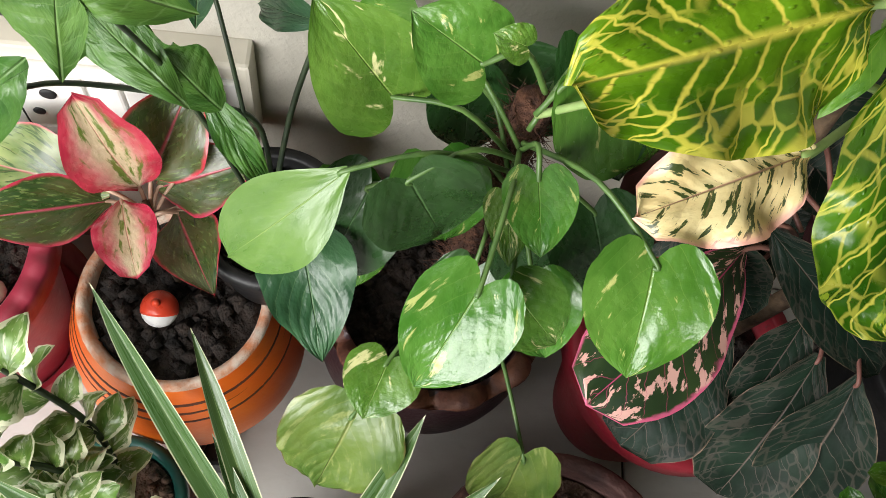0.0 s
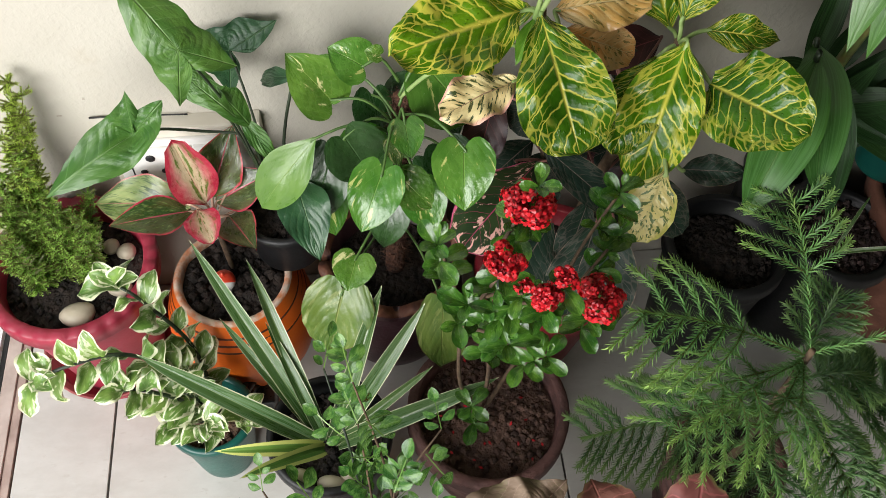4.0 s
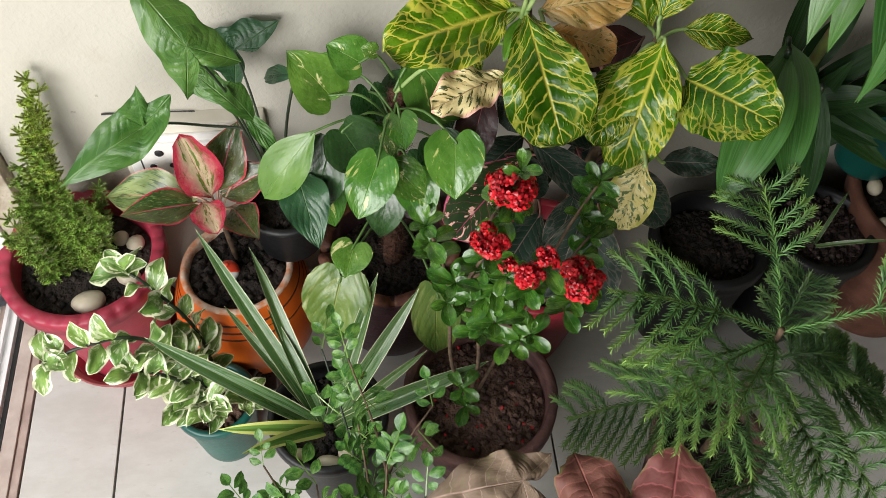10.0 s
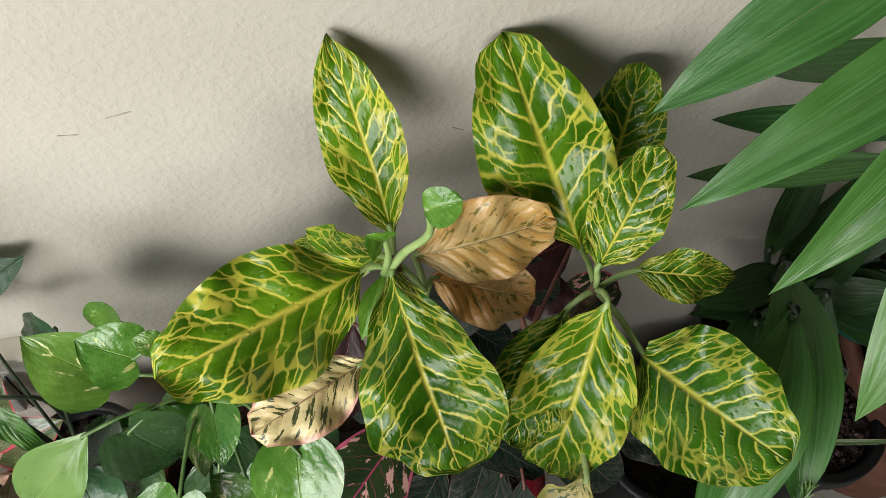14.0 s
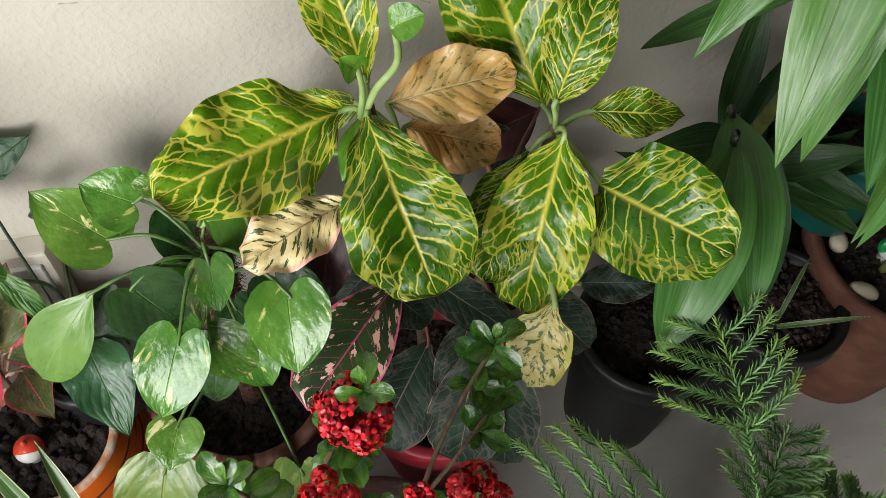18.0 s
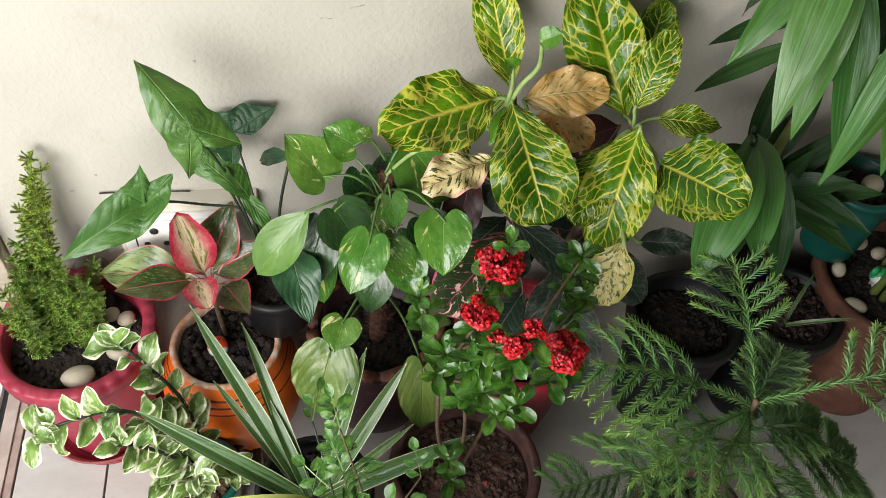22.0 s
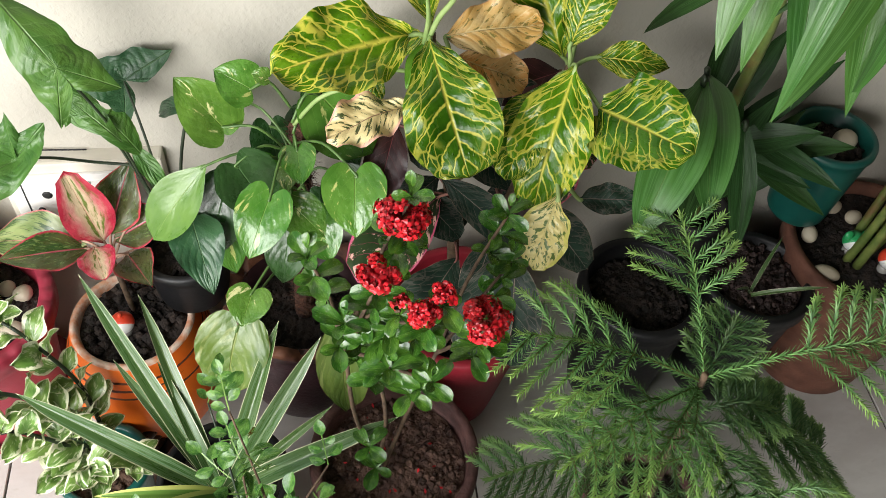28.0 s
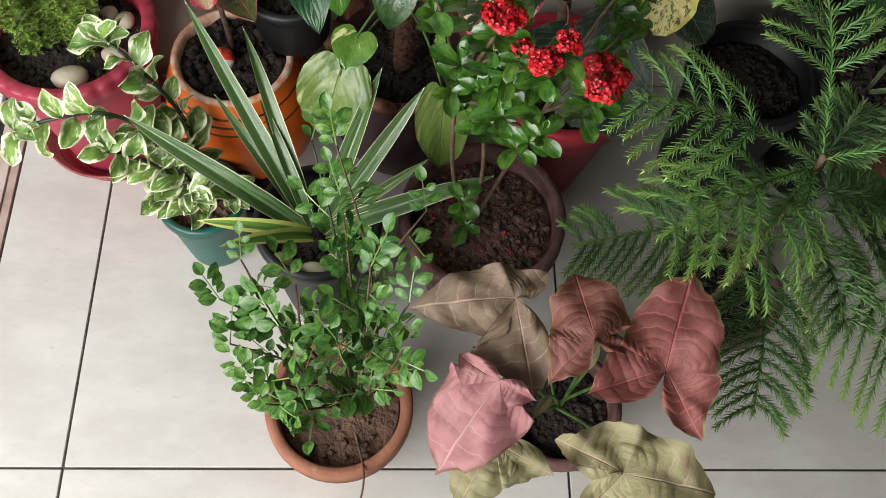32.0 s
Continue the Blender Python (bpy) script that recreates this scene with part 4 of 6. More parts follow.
# socket box on the wall
SX, SZ = 0.012, 0.018
socket = thing("wall_socket", (0.13 + SX, WALL_Y, 0.25 + SZ), "cream switch box with a white socket and switches on the wall", "socket")
part("back_box", box_mesh("back_box", (0.052 + SX, WALL_Y - 0.022, 0.247 + SZ), (0.232 + SX, WALL_Y + 0.002, 0.352 + SZ), 0.003), M_SWITCH_BOX, socket)
part("cover_plate", box_mesh("cover_plate", (0.06 + SX, WALL_Y - 0.027, 0.256 + SZ), (0.224 + SX, WALL_Y - 0.0215, 0.338 + SZ), 0.002), M_SWITCH, socket)
face = part("socket_face", box_mesh("socket_face", (0.077 + SX, WALL_Y - 0.031, 0.268 + SZ), (0.124 + SX, WALL_Y - 0.0265, 0.328 + SZ), 0.0015), M_SWITCH, socket, "three-pin socket")
for x, z, r in ((0.1, 0.312, 0.0055), (0.088, 0.288, 0.004), (0.112, 0.288, 0.004)):
    part("pin_hole", lathe("pin_hole", [(r, 0), (r, 0.0012), (r * 0.4, 0.0014)], 16), M_HOLE, face, "", Matrix.Translation((x + SX, WALL_Y - 0.0308, z + SZ)) @ pose(0, 0, 0, 90, 0, 0))
for x in (0.128, 0.151, 0.174):
    part("switch", box_mesh("switch", (x + SX, WALL_Y - 0.033, 0.268 + SZ), (x + SX + 0.021, WALL_Y - 0.0265, 0.328 + SZ), 0.002), M_SWITCH, socket)
for x in (0.0735, 0.1975):
    part("gap", box_mesh("gap", (x + SX, WALL_Y - 0.0276, 0.262 + SZ), (x + SX + 0.0015, WALL_Y - 0.0265, 0.334 + SZ)), M_HOLE, socket)
solo("cable", tube_mesh("cable", [(0.04 + SX, WALL_Y - 0.003, 0.356 + SZ), (0.08 + SX, WALL_Y - 0.004, 0.3575 + SZ), (0.15 + SX, WALL_Y - 0.004, 0.3545 + SZ)], 0.0012, 0.001), M_HOLE, "thin dark cable along the top of the switch box", "cable")


# ---- plants by the wall ----
def croton():
    p = thing("potted_croton", (0.585, 0.428, 0), "large croton with yellow-veined leaves in a red pot", "plant")
    make_pot(p, M_RED_POT, 0.086, 0.056, 0.215, 0.008, 0.028, 0.03, label="dusty red pot")
    part("stem", tube_mesh("stem", [(0.575, 0.43, 0.17), (0.565, 0.45, 0.36), (0.54, 0.46, 0.5), (0.53, 0.462, 0.6)], 0.008, 0.0045), M_BARK, p)
    part("stem", tube_mesh("stem", [(0.59, 0.43, 0.17), (0.62, 0.44, 0.36), (0.65, 0.44, 0.5), (0.66, 0.437, 0.575)], 0.008, 0.0045), M_BARK, p)
    part("shoot", tube_mesh("shoot", [(0.525, 0.46, 0.585), (0.535, 0.455, 0.62), (0.548, 0.448, 0.65), (0.545, 0.443, 0.686)], 0.003, 0.0022), M_STEM_PALE, p)
    h1, h2 = (0.53, 0.46, 0.592), (0.66, 0.437, 0.57)
    big = [
        (0.512, 0.459, 0.600, 0.387, 0.403, 0.608, 0.082),
        (0.533, 0.484, 0.594, 0.506, 0.562, 0.697, 0.052),
        (0.664, 0.475, 0.556, 0.612, 0.563, 0.682, 0.086),
        (0.686, 0.508, 0.575, 0.709, 0.555, 0.650, 0.055),
        (0.655, 0.437, 0.598, 0.691, 0.474, 0.671, 0.047),
        (0.528, 0.452, 0.599, 0.555, 0.346, 0.528, 0.088),
        (0.658, 0.418, 0.592, 0.622, 0.350, 0.475, 0.077),
        (0.640, 0.430, 0.561, 0.595, 0.366, 0.500, 0.058),
        (0.680, 0.388, 0.565, 0.731, 0.301, 0.594, 0.086),
        (0.685, 0.441, 0.582, 0.754, 0.428, 0.577, 0.036),
    ]
    hubs = (h1, h1, h2, h2, h2, h1, h2, h2, h2, h2)
    skins = (M_CROTON, M_CROTON, M_CROTON, M_CROTON, M_CROTON_GREEN, M_CROTON_GREEN, M_CROTON, M_CROTON_GREEN, M_CROTON_GREEN, M_CROTON_GREEN)
    shapes = ("oval", "ellipse", "oval", "oval", "oval", "paddle", "oval", "oval", "round", "lance")
    bends = (0.5, -0.5, 0.3, 0.4, 0.3, 0.7, 0.6, 0.5, 0.45, 0.8)
    for row, hub, skin, shape, bend in zip(big, hubs, skins, shapes, bends):
        put_leaf(p, row, skin, shape, hub, M_STEM_PALE, 0.0019, bend=bend, fold=0.2, wave=0.085, waves=3.4, crumple=0.1, nu=14, nv=30, sag=0.004)
    old = [
        (0.545, 0.470, 0.588, 0.641, 0.480, 0.592, 0.055),
        (0.556, 0.462, 0.570, 0.626, 0.450, 0.545, 0.052),
        (0.484, 0.454, 0.566, 0.466, 0.428, 0.526, 0.024),
        (0.505, 0.418, 0.553, 0.430, 0.385, 0.545, 0.052),
        (0.638, 0.335, 0.510, 0.617, 0.304, 0.440, 0.050),
        (0.526, 0.472, 0.590, 0.474, 0.536, 0.500, 0.044),
        (0.674, 0.372, 0.462, 0.729, 0.350, 0.478, 0.032),
    ]
    oldskin = (M_CROTON_ORANGE, M_CROTON_ORANGE, M_CROTON, M_CROTON_CREAM, M_CROTON_YELLOW, M_CROTON, M_CROTON_DARK)
    tags = ("orange fading leaf", "orange fading leaf", "small crinkled leaf", "cream leaf with pink edge", "yellow leaf", "", "dark leaf")
    for row, skin, tag in zip(old, oldskin, tags):
        put_leaf(p, row, skin, "oval", (0.55, 0.455, row[2] - 0.02) if row[0] < 0.6 else (0.65, 0.435, row[2] - 0.01), M_STEM_PALE, 0.002, face=(0.0, -0.3, 1.0) if tag == "cream leaf with pink edge" else None, label=tag, crumple=0.1, bend=0.5, fold=0.12, wave=0.13, waves=3, sag=0.004)
    put_leaf(p, (0.543, 0.443, 0.684, 0.562, 0.438, 0.696, 0.022), M_CROTON_YOUNG, "round", bend=0.5, fold=0.35, label="pale green young leaf")
    part("shoot", tube_mesh("shoot", [(0.524, 0.46, 0.588), (0.526, 0.455, 0.62), (0.523, 0.45, 0.648)], 0.0026, 0.0018), M_STEM_PALE, p)
    put_leaf(p, (0.523, 0.45, 0.646, 0.512, 0.444, 0.664, 0.02), M_CROTON_YOUNG, "oval", bend=0.9, fold=0.5, label="pale green young leaf")
    put_leaf(p, (0.523, 0.458, 0.590, 0.505, 0.430, 0.560, 0.016), M_CROTON_YOUNG, "lance", bend=0.4, fold=0.5, label="pale green young leaf")
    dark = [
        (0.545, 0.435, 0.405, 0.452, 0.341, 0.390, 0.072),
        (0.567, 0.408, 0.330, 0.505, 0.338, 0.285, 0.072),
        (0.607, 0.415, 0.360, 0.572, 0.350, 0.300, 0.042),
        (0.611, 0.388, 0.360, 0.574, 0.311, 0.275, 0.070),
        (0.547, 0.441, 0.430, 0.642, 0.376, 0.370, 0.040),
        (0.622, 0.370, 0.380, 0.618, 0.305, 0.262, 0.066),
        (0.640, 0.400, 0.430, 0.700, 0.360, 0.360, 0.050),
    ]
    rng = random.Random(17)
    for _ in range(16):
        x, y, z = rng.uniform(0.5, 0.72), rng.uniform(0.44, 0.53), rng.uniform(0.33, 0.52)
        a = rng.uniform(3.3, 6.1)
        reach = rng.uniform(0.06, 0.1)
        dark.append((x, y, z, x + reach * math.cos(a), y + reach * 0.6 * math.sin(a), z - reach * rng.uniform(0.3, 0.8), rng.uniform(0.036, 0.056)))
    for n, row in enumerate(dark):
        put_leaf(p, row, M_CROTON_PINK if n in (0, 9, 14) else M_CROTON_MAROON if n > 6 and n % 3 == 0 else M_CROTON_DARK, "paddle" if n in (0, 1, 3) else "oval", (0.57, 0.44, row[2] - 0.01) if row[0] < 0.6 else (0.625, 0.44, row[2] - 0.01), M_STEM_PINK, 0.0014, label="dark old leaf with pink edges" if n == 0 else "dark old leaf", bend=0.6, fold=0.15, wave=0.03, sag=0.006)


def pothos():
    p = thing("potted_pothos", (0.388, 0.464, 0), "golden pothos on a coir pole in a scalloped brown pot", "plant")
    make_pot(p, M_PURPLE, 0.084, 0.062, 0.205, 0.007, 0.018, 0.04, scallop=12, depth=0.022, belly=0.02, rim_material=M_PURPLE_RIM, label="purple-brown clay pot with scalloped rim")
    pole = part("moss_pole", tube_mesh("moss_pole", [(0.392, 0.465, 0.17), (0.397, 0.47, 0.33), (0.404, 0.474, 0.48)], 0.0125, 0.011, 14, 8), M_COIR, p, "brown coir pole")
    rng = random.Random(4)
    hairs_v, hairs_f = [], []
    for _ in range(2200):
        t, a = rng.random(), rng.random() * 6.283
        c = Vector((0.392 + 0.012 * t, 0.465 + 0.009 * t, 0.18 + 0.3 * t)) + Vector((math.cos(a), math.sin(a), 0)) * 0.0115
        d = Vector((0.35 * math.cos(a) + rng.uniform(-1, 1), 0.35 * math.sin(a) + rng.uniform(-1, 1), rng.uniform(-1.2, 0.8))) * rng.uniform(0.005, 0.013)
        s = d.orthogonal().normalized() * 0.00035
        n = len(hairs_v)
        hairs_v += [c - s, c + s, c + d]
        hairs_f.append((n, n + 1, n + 2))
    tagged(part("coir_fuzz", mesh_from("coir_fuzz", hairs_v, hairs_f), M_COIR, pole), kind="stuff")
    rows = [
        (0.338, 0.457, 0.487, 0.292, 0.473, 0.549, 0.056),
        (0.370, 0.440, 0.555, 0.333, 0.452, 0.574, 0.042),
        (0.313, 0.430, 0.474, 0.249, 0.412, 0.388, 0.052),
        (0.338, 0.425, 0.490, 0.366, 0.428, 0.410, 0.060),
        (0.380, 0.375, 0.500, 0.352, 0.332, 0.448, 0.050),
        (0.455, 0.393, 0.507, 0.452, 0.340, 0.460, 0.058),
        (0.401, 0.430, 0.498, 0.405, 0.388, 0.485, 0.034),
        (0.347, 0.376, 0.348, 0.332, 0.337, 0.330, 0.045),
        (0.389, 0.380, 0.475, 0.423, 0.360, 0.440, 0.040),
        (0.332, 0.350, 0.335, 0.306, 0.306, 0.247, 0.074),
        (0.436, 0.330, 0.320, 0.436, 0.306, 0.190, 0.056),
        (0.420, 0.470, 0.535, 0.478, 0.470, 0.440, 0.078),
    ]
    skins = (M_POTHOS_MARBLED, M_POTHOS, M_POTHOS_FLAT, M_POTHOS_SHADED, M_POTHOS, M_POTHOS, M_POTHOS, M_POTHOS_MARBLED, M_POTHOS_MARBLED, M_POTHOS_PALE, M_POTHOS_PALE, M_POTHOS)
    # leaves that fill the gaps; most inner ones take the shade-darkened green
    rows2 = [
        (0.392, 0.430, 0.470, 0.391, 0.385, 0.478, 0.024),
        (0.405, 0.430, 0.430, 0.431, 0.415, 0.366, 0.044),
        (0.310, 0.460, 0.420, 0.322, 0.430, 0.300, 0.048),
        (0.420, 0.495, 0.520, 0.463, 0.460, 0.430, 0.045),
        (0.372, 0.500, 0.470, 0.380, 0.495, 0.385, 0.044),
        (0.410, 0.400, 0.440, 0.428, 0.365, 0.395, 0.046),
        (0.330, 0.450, 0.440, 0.300, 0.420, 0.345, 0.056),
        (0.355, 0.455, 0.460, 0.372, 0.440, 0.372, 0.054),
        (0.440, 0.440, 0.450, 0.470, 0.415, 0.375, 0.056),
        (0.425, 0.500, 0.470, 0.395, 0.520, 0.400, 0.052),
        (0.345, 0.500, 0.500, 0.315, 0.520, 0.440, 0.048),
        (0.390, 0.420, 0.400, 0.375, 0.390, 0.330, 0.046),
    ]
    skins2 = (M_POTHOS_MARBLED, M_POTHOS_SHADED, M_POTHOS, M_POTHOS_SHADED, M_POTHOS_SHADED, M_POTHOS, M_POTHOS_SHADED, M_POTHOS, M_POTHOS_SHADED, M_POTHOS_SHADED, M_POTHOS, M_POTHOS_SHADED)
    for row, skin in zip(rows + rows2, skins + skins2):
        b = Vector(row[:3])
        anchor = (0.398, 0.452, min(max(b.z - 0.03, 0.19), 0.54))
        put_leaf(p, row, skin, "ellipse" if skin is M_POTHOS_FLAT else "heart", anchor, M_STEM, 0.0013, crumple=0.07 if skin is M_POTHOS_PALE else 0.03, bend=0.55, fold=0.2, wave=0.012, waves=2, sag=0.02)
    part("runner", tube_mesh("runner", [(0.4, 0.455, 0.5), (0.425, 0.44, 0.545), (0.452, 0.43, 0.565), (0.47, 0.42, 0.572)], 0.0022, 0.0018), M_STEM_PALE, p)
    put_leaf(p, (0.383, 0.445, 0.567, 0.366, 0.447, 0.572, 0.016), M_POTHOS_MARBLED, "heart", bend=0.9, label="curled young leaf")


def green_arrowhead():
    p = thing("potted_arrowhead_plant", (0.262, 0.478, 0.2165), "green arrowhead plant in a black nursery pot", "plant")
    make_pot(p, M_BLACK_PLASTIC, 0.05, 0.041, 0.082, 0.004, 0.012, 0.016, label="black plastic nursery pot", clods=60)
    root = (0.26, 0.472, 0.29)
    put_fan(p, (0.204, 0.441, 0.590), (0.155, 0.486, 0.640), ((0.193, 0.432, 0.528), (0.250, 0.452, 0.556)), 0.052, M_SYNGONIUM, root, M_STEM_DARK, 0.0013, bend=0.6, sag=0.05)
    put_fan(p, (0.230, 0.539, 0.492), (0.172, 0.535, 0.502), ((0.222, 0.526, 0.436), (0.281, 0.552, 0.518)), 0.046, M_SYNGONIUM_BLUE, root, M_STEM_DARK, 0.0013, sag=0.04)
    put_fan(p, (0.139, 0.440, 0.484), (0.052, 0.394, 0.452), ((0.144, 0.445, 0.540), (0.176, 0.445, 0.524)), 0.05, M_SYNGONIUM, bend=0.9, wave=0.08)
    put_fan(p, (0.198, 0.466, 0.530), (0.240, 0.440, 0.500), ((0.182, 0.470, 0.548), (0.190, 0.450, 0.512)), 0.03, M_SYNGONIUM, root, M_STEM_DARK, 0.0014, sag=0.05)
    put_fan(p, (0.226, 0.460, 0.515), (0.250, 0.463, 0.455), ((0.212, 0.470, 0.530), (0.236, 0.452, 0.532)), 0.03, M_SYNGONIUM, root, M_STEM_DARK, 0.0014, sag=0.05)
    for row, skin, shape, stalk in (
        ((0.288, 0.430, 0.400, 0.306, 0.365, 0.350, 0.056), M_SYNGONIUM_BLUE, "dart", root),
        ((0.294, 0.505, 0.485, 0.254, 0.545, 0.440, 0.022), M_SYNGONIUM_BLUE, "lance", root),
        ((0.238, 0.470, 0.470, 0.272, 0.440, 0.420, 0.020), M_SYNGONIUM, "lance", root),
    ):
        put_leaf(p, row, skin, shape, stalk, M_STEM_DARK, 0.0016, crumple=0.06, bend=0.6, fold=0.22, wave=0.06, waves=2.5, sag=0.03)
    part("leaf_stalk", tube_mesh("leaf_stalk", [(0.262, 0.485, 0.29), (0.258, 0.497, 0.38), (0.235, 0.495, 0.41), (0.19, 0.492, 0.424), (0.155, 0.475, 0.45), (0.14, 0.441, 0.483)], 0.002, 0.0015), M_STEM_DARK, p)


def red_leaf_plant():
    p = thing("potted_aglaonema", (0.19, 0.442, 0), "red-edged aglaonema in an orange banded pot", "plant")
    here = Matrix.Translation((0.19, 0.442, 0))
    body = [(0.05, 0), (0.055, 0.004), (0.072, 0.035), (0.087, 0.07), (0.0945, 0.105), (0.095, 0.125), (0.0915, 0.15), (0.085, 0.172), (0.079, 0.188), (0.0745, 0.2), (0.0725, 0.207), (0.0705, 0.2115), (0.067, 0.2125), (0.0645, 0.2105), (0.063, 0.204), (0.061, 0.17)]
    pot = part("pot", lathe("pot", body, 56), M_ORANGE, p, "glossy orange clay pot with dark bands", here)
    for z, r in ((0.19, 0.0784), (0.179, 0.0823), (0.168, 0.0862)):
        part("band", lathe("band", [(r - 0.002, z - 0.0018), (r + 0.0006, z - 0.0011), (r + 0.0002, z + 0.0011), (r - 0.002, z + 0.0018)], 56, caps=False), M_GROOVE, pot, "", here)
    part("rim", lathe("rim", [(0.0722, 0.2092), (0.0708, 0.2122), (0.067, 0.2136), (0.0638, 0.211), (0.0624, 0.204), (0.0605, 0.188)], 56, caps=False), M_ORANGE_RIM, pot, "white limescaled rim", here)
    earth = part("soil", soil_mesh(0.0628, 0.2, 0.004), M_SOIL, p, "", here)
    tagged(part("loose_soil", crumbs(0.057, 0.203, 150, 0.0075, 77), M_SOIL, earth, "", here), kind="stuff")
    part("stem", tube_mesh("stem", [(0.193, 0.452, 0.17), (0.186, 0.462, 0.23), (0.178, 0.478, 0.3)], 0.0038, 0.003), M_BARK, p)
    rows = [
        (0.172, 0.490, 0.298, 0.156, 0.492, 0.412, 0.054),
        (0.181, 0.493, 0.308, 0.216, 0.533, 0.385, 0.058),
        (0.185, 0.490, 0.300, 0.255, 0.500, 0.337, 0.052),
        (0.158, 0.479, 0.312, 0.040, 0.510, 0.285, 0.066),
        (0.157, 0.475, 0.305, 0.075, 0.440, 0.335, 0.046),
        (0.164, 0.476, 0.305, 0.186, 0.418, 0.318, 0.042),
        (0.197, 0.479, 0.285, 0.232, 0.415, 0.305, 0.048),
    ]
    skins = (M_AGLAO_PINK, M_AGLAO, M_AGLAO, M_AGLAO_PALE, M_AGLAO, M_AGLAO_PINK, M_AGLAO)
    for row, skin in zip(rows, skins):
        put_leaf(p, row, skin, "oval" if skin is M_AGLAO_PINK else "lance", (0.18, 0.475, 0.285), M_STEM_CREAM, 0.0014, bend=0.5, fold=0.3, wave=0.03, sag=0.004)
    for a, b in (((0.21, 0.486, 0.286), (0.235, 0.486, 0.26)), ((0.196, 0.49, 0.31), (0.214, 0.5, 0.33))):
        part("leaf_stalk", tube_mesh("leaf_stalk", [(0.18, 0.477, 0.28), a, b], 0.0017, 0.0012), M_STEM_CREAM, p)


def strap_plant():
    p = thing("potted_spider_plant", (0.3, 0.232, 0), "striped spider plant in a black pot", "plant")
    make_pot(p, M_BLACK_PLASTIC, 0.068, 0.05, 0.2, 0.004, 0.012, 0.028, label="black plastic pot")
    tips = [
        (0.167, 0.403, 0.352, 0.019),
        (0.225, 0.385, 0.335, 0.017),
        (0.370, 0.342, 0.330, 0.020),
        (0.413, 0.305, 0.350, 0.020),
        (0.105, 0.300, 0.295, 0.022),
        (0.488, 0.244, 0.283, 0.022),
        (0.183, 0.200, 0.255, 0.017),
        (0.213, 0.160, 0.278, 0.017),
        (0.180, 0.370, 0.235, 0.013),
        (0.420, 0.270, 0.270, 0.012),
        (0.470, 0.235, 0.270, 0.014),
        (0.240, 0.330, 0.290, 0.014),
    ]
    for n, (x, y, z, w) in enumerate(tips):
        b = Vector((0.298, 0.222, 0.185)) + Vector((x - 0.298, y - 0.222, 0)) * 0.06
        put_leaf(p, (*b, x, y, z, w), M_SPIDER_YELLOW if n in (6, 7) else M_SPIDER, "strap", crumple=0.0, bend=(0.2, 0.3, 0.3, 0.15, 0.35, 0.9, 1.1, 0.9, 0.4, 0.5, 0.9, 0.5)[n], fold=0.5, wave=0.0, face=(x * 0.2, -0.35, 1.0), nv=22, twist=(0.5, -0.6, 0.4, -0.3, 0.5, -0.7)[n % 6])


def pink_arrowhead():
    p = thing("potted_pink_arrowhead", (0.57, 0.045, 0), "pink arrowhead plant in a small terracotta pot", "plant")
    make_pot(p, M_TERRACOTTA_DARK, 0.065, 0.045, 0.13, 0.005, 0.02, 0.022, label="brown terracotta pot")
    root = Vector((0.568, 0.045, 0.115))
    leaves = (
        ((0.476, 0.004, 0.352), (0.424, -0.064, 0.300), ((0.508, -0.012, 0.345), (0.440, 0.028, 0.350)), 0.076, M_PINK_HOT, "bright pink leaf"),
        ((0.492, 0.077, 0.360), (0.400, 0.071, 0.350), ((0.524, 0.102, 0.360), (0.509, -0.006, 0.325)), 0.056, M_PINK, "beige-pink leaf"),
        ((0.555, 0.034, 0.378), (0.543, 0.101, 0.370), ((0.515, 0.002, 0.352), (0.590, 0.028, 0.366)), 0.062, M_PINK_BROWN, "bronze leaf"),
        ((0.618, 0.012, 0.360), (0.644, 0.094, 0.386), ((0.546, -0.010, 0.364), (0.652, -0.042, 0.330)), 0.074, M_PINK_BROWN, "bronze leaf"),
        ((0.584, -0.067, 0.318), (0.663, -0.084, 0.322), ((0.527, -0.037, 0.322), (0.545, -0.104, 0.288)), 0.072, M_PINK_GREEN, "greenish leaf"),
        ((0.479, -0.031, 0.278), (0.444, -0.090, 0.255), ((0.531, -0.060, 0.275), (0.448, -0.022, 0.270)), 0.052, M_PINK_GREEN, "greenish leaf"),
    )
    for n, (base, tip, lobes, width, skin, tag) in enumerate(leaves):
        put_fan(p, base, tip, lobes, width * 1.1, skin, root + Vector((0.004 * (n % 3 - 1), 0.003 * (n % 2), 0)), M_STEM, 0.0017, label=tag, bend=0.5, fold=0.1, wave=0.09, waves=9, crumple=0.11, full=0.55, blunt=0.37)
    for n, row in enumerate(((0.545, 0.03, 0.215, 0.52, 0.0, 0.235, 0.012), (0.585, 0.06, 0.2, 0.6, 0.09, 0.22, 0.012))):
        put_leaf(p, row, M_PINK_GREEN, "lance", (0.57, 0.045, 0.115), M_STEM, 0.0016, sag=0.01, label="dry curled leaf")


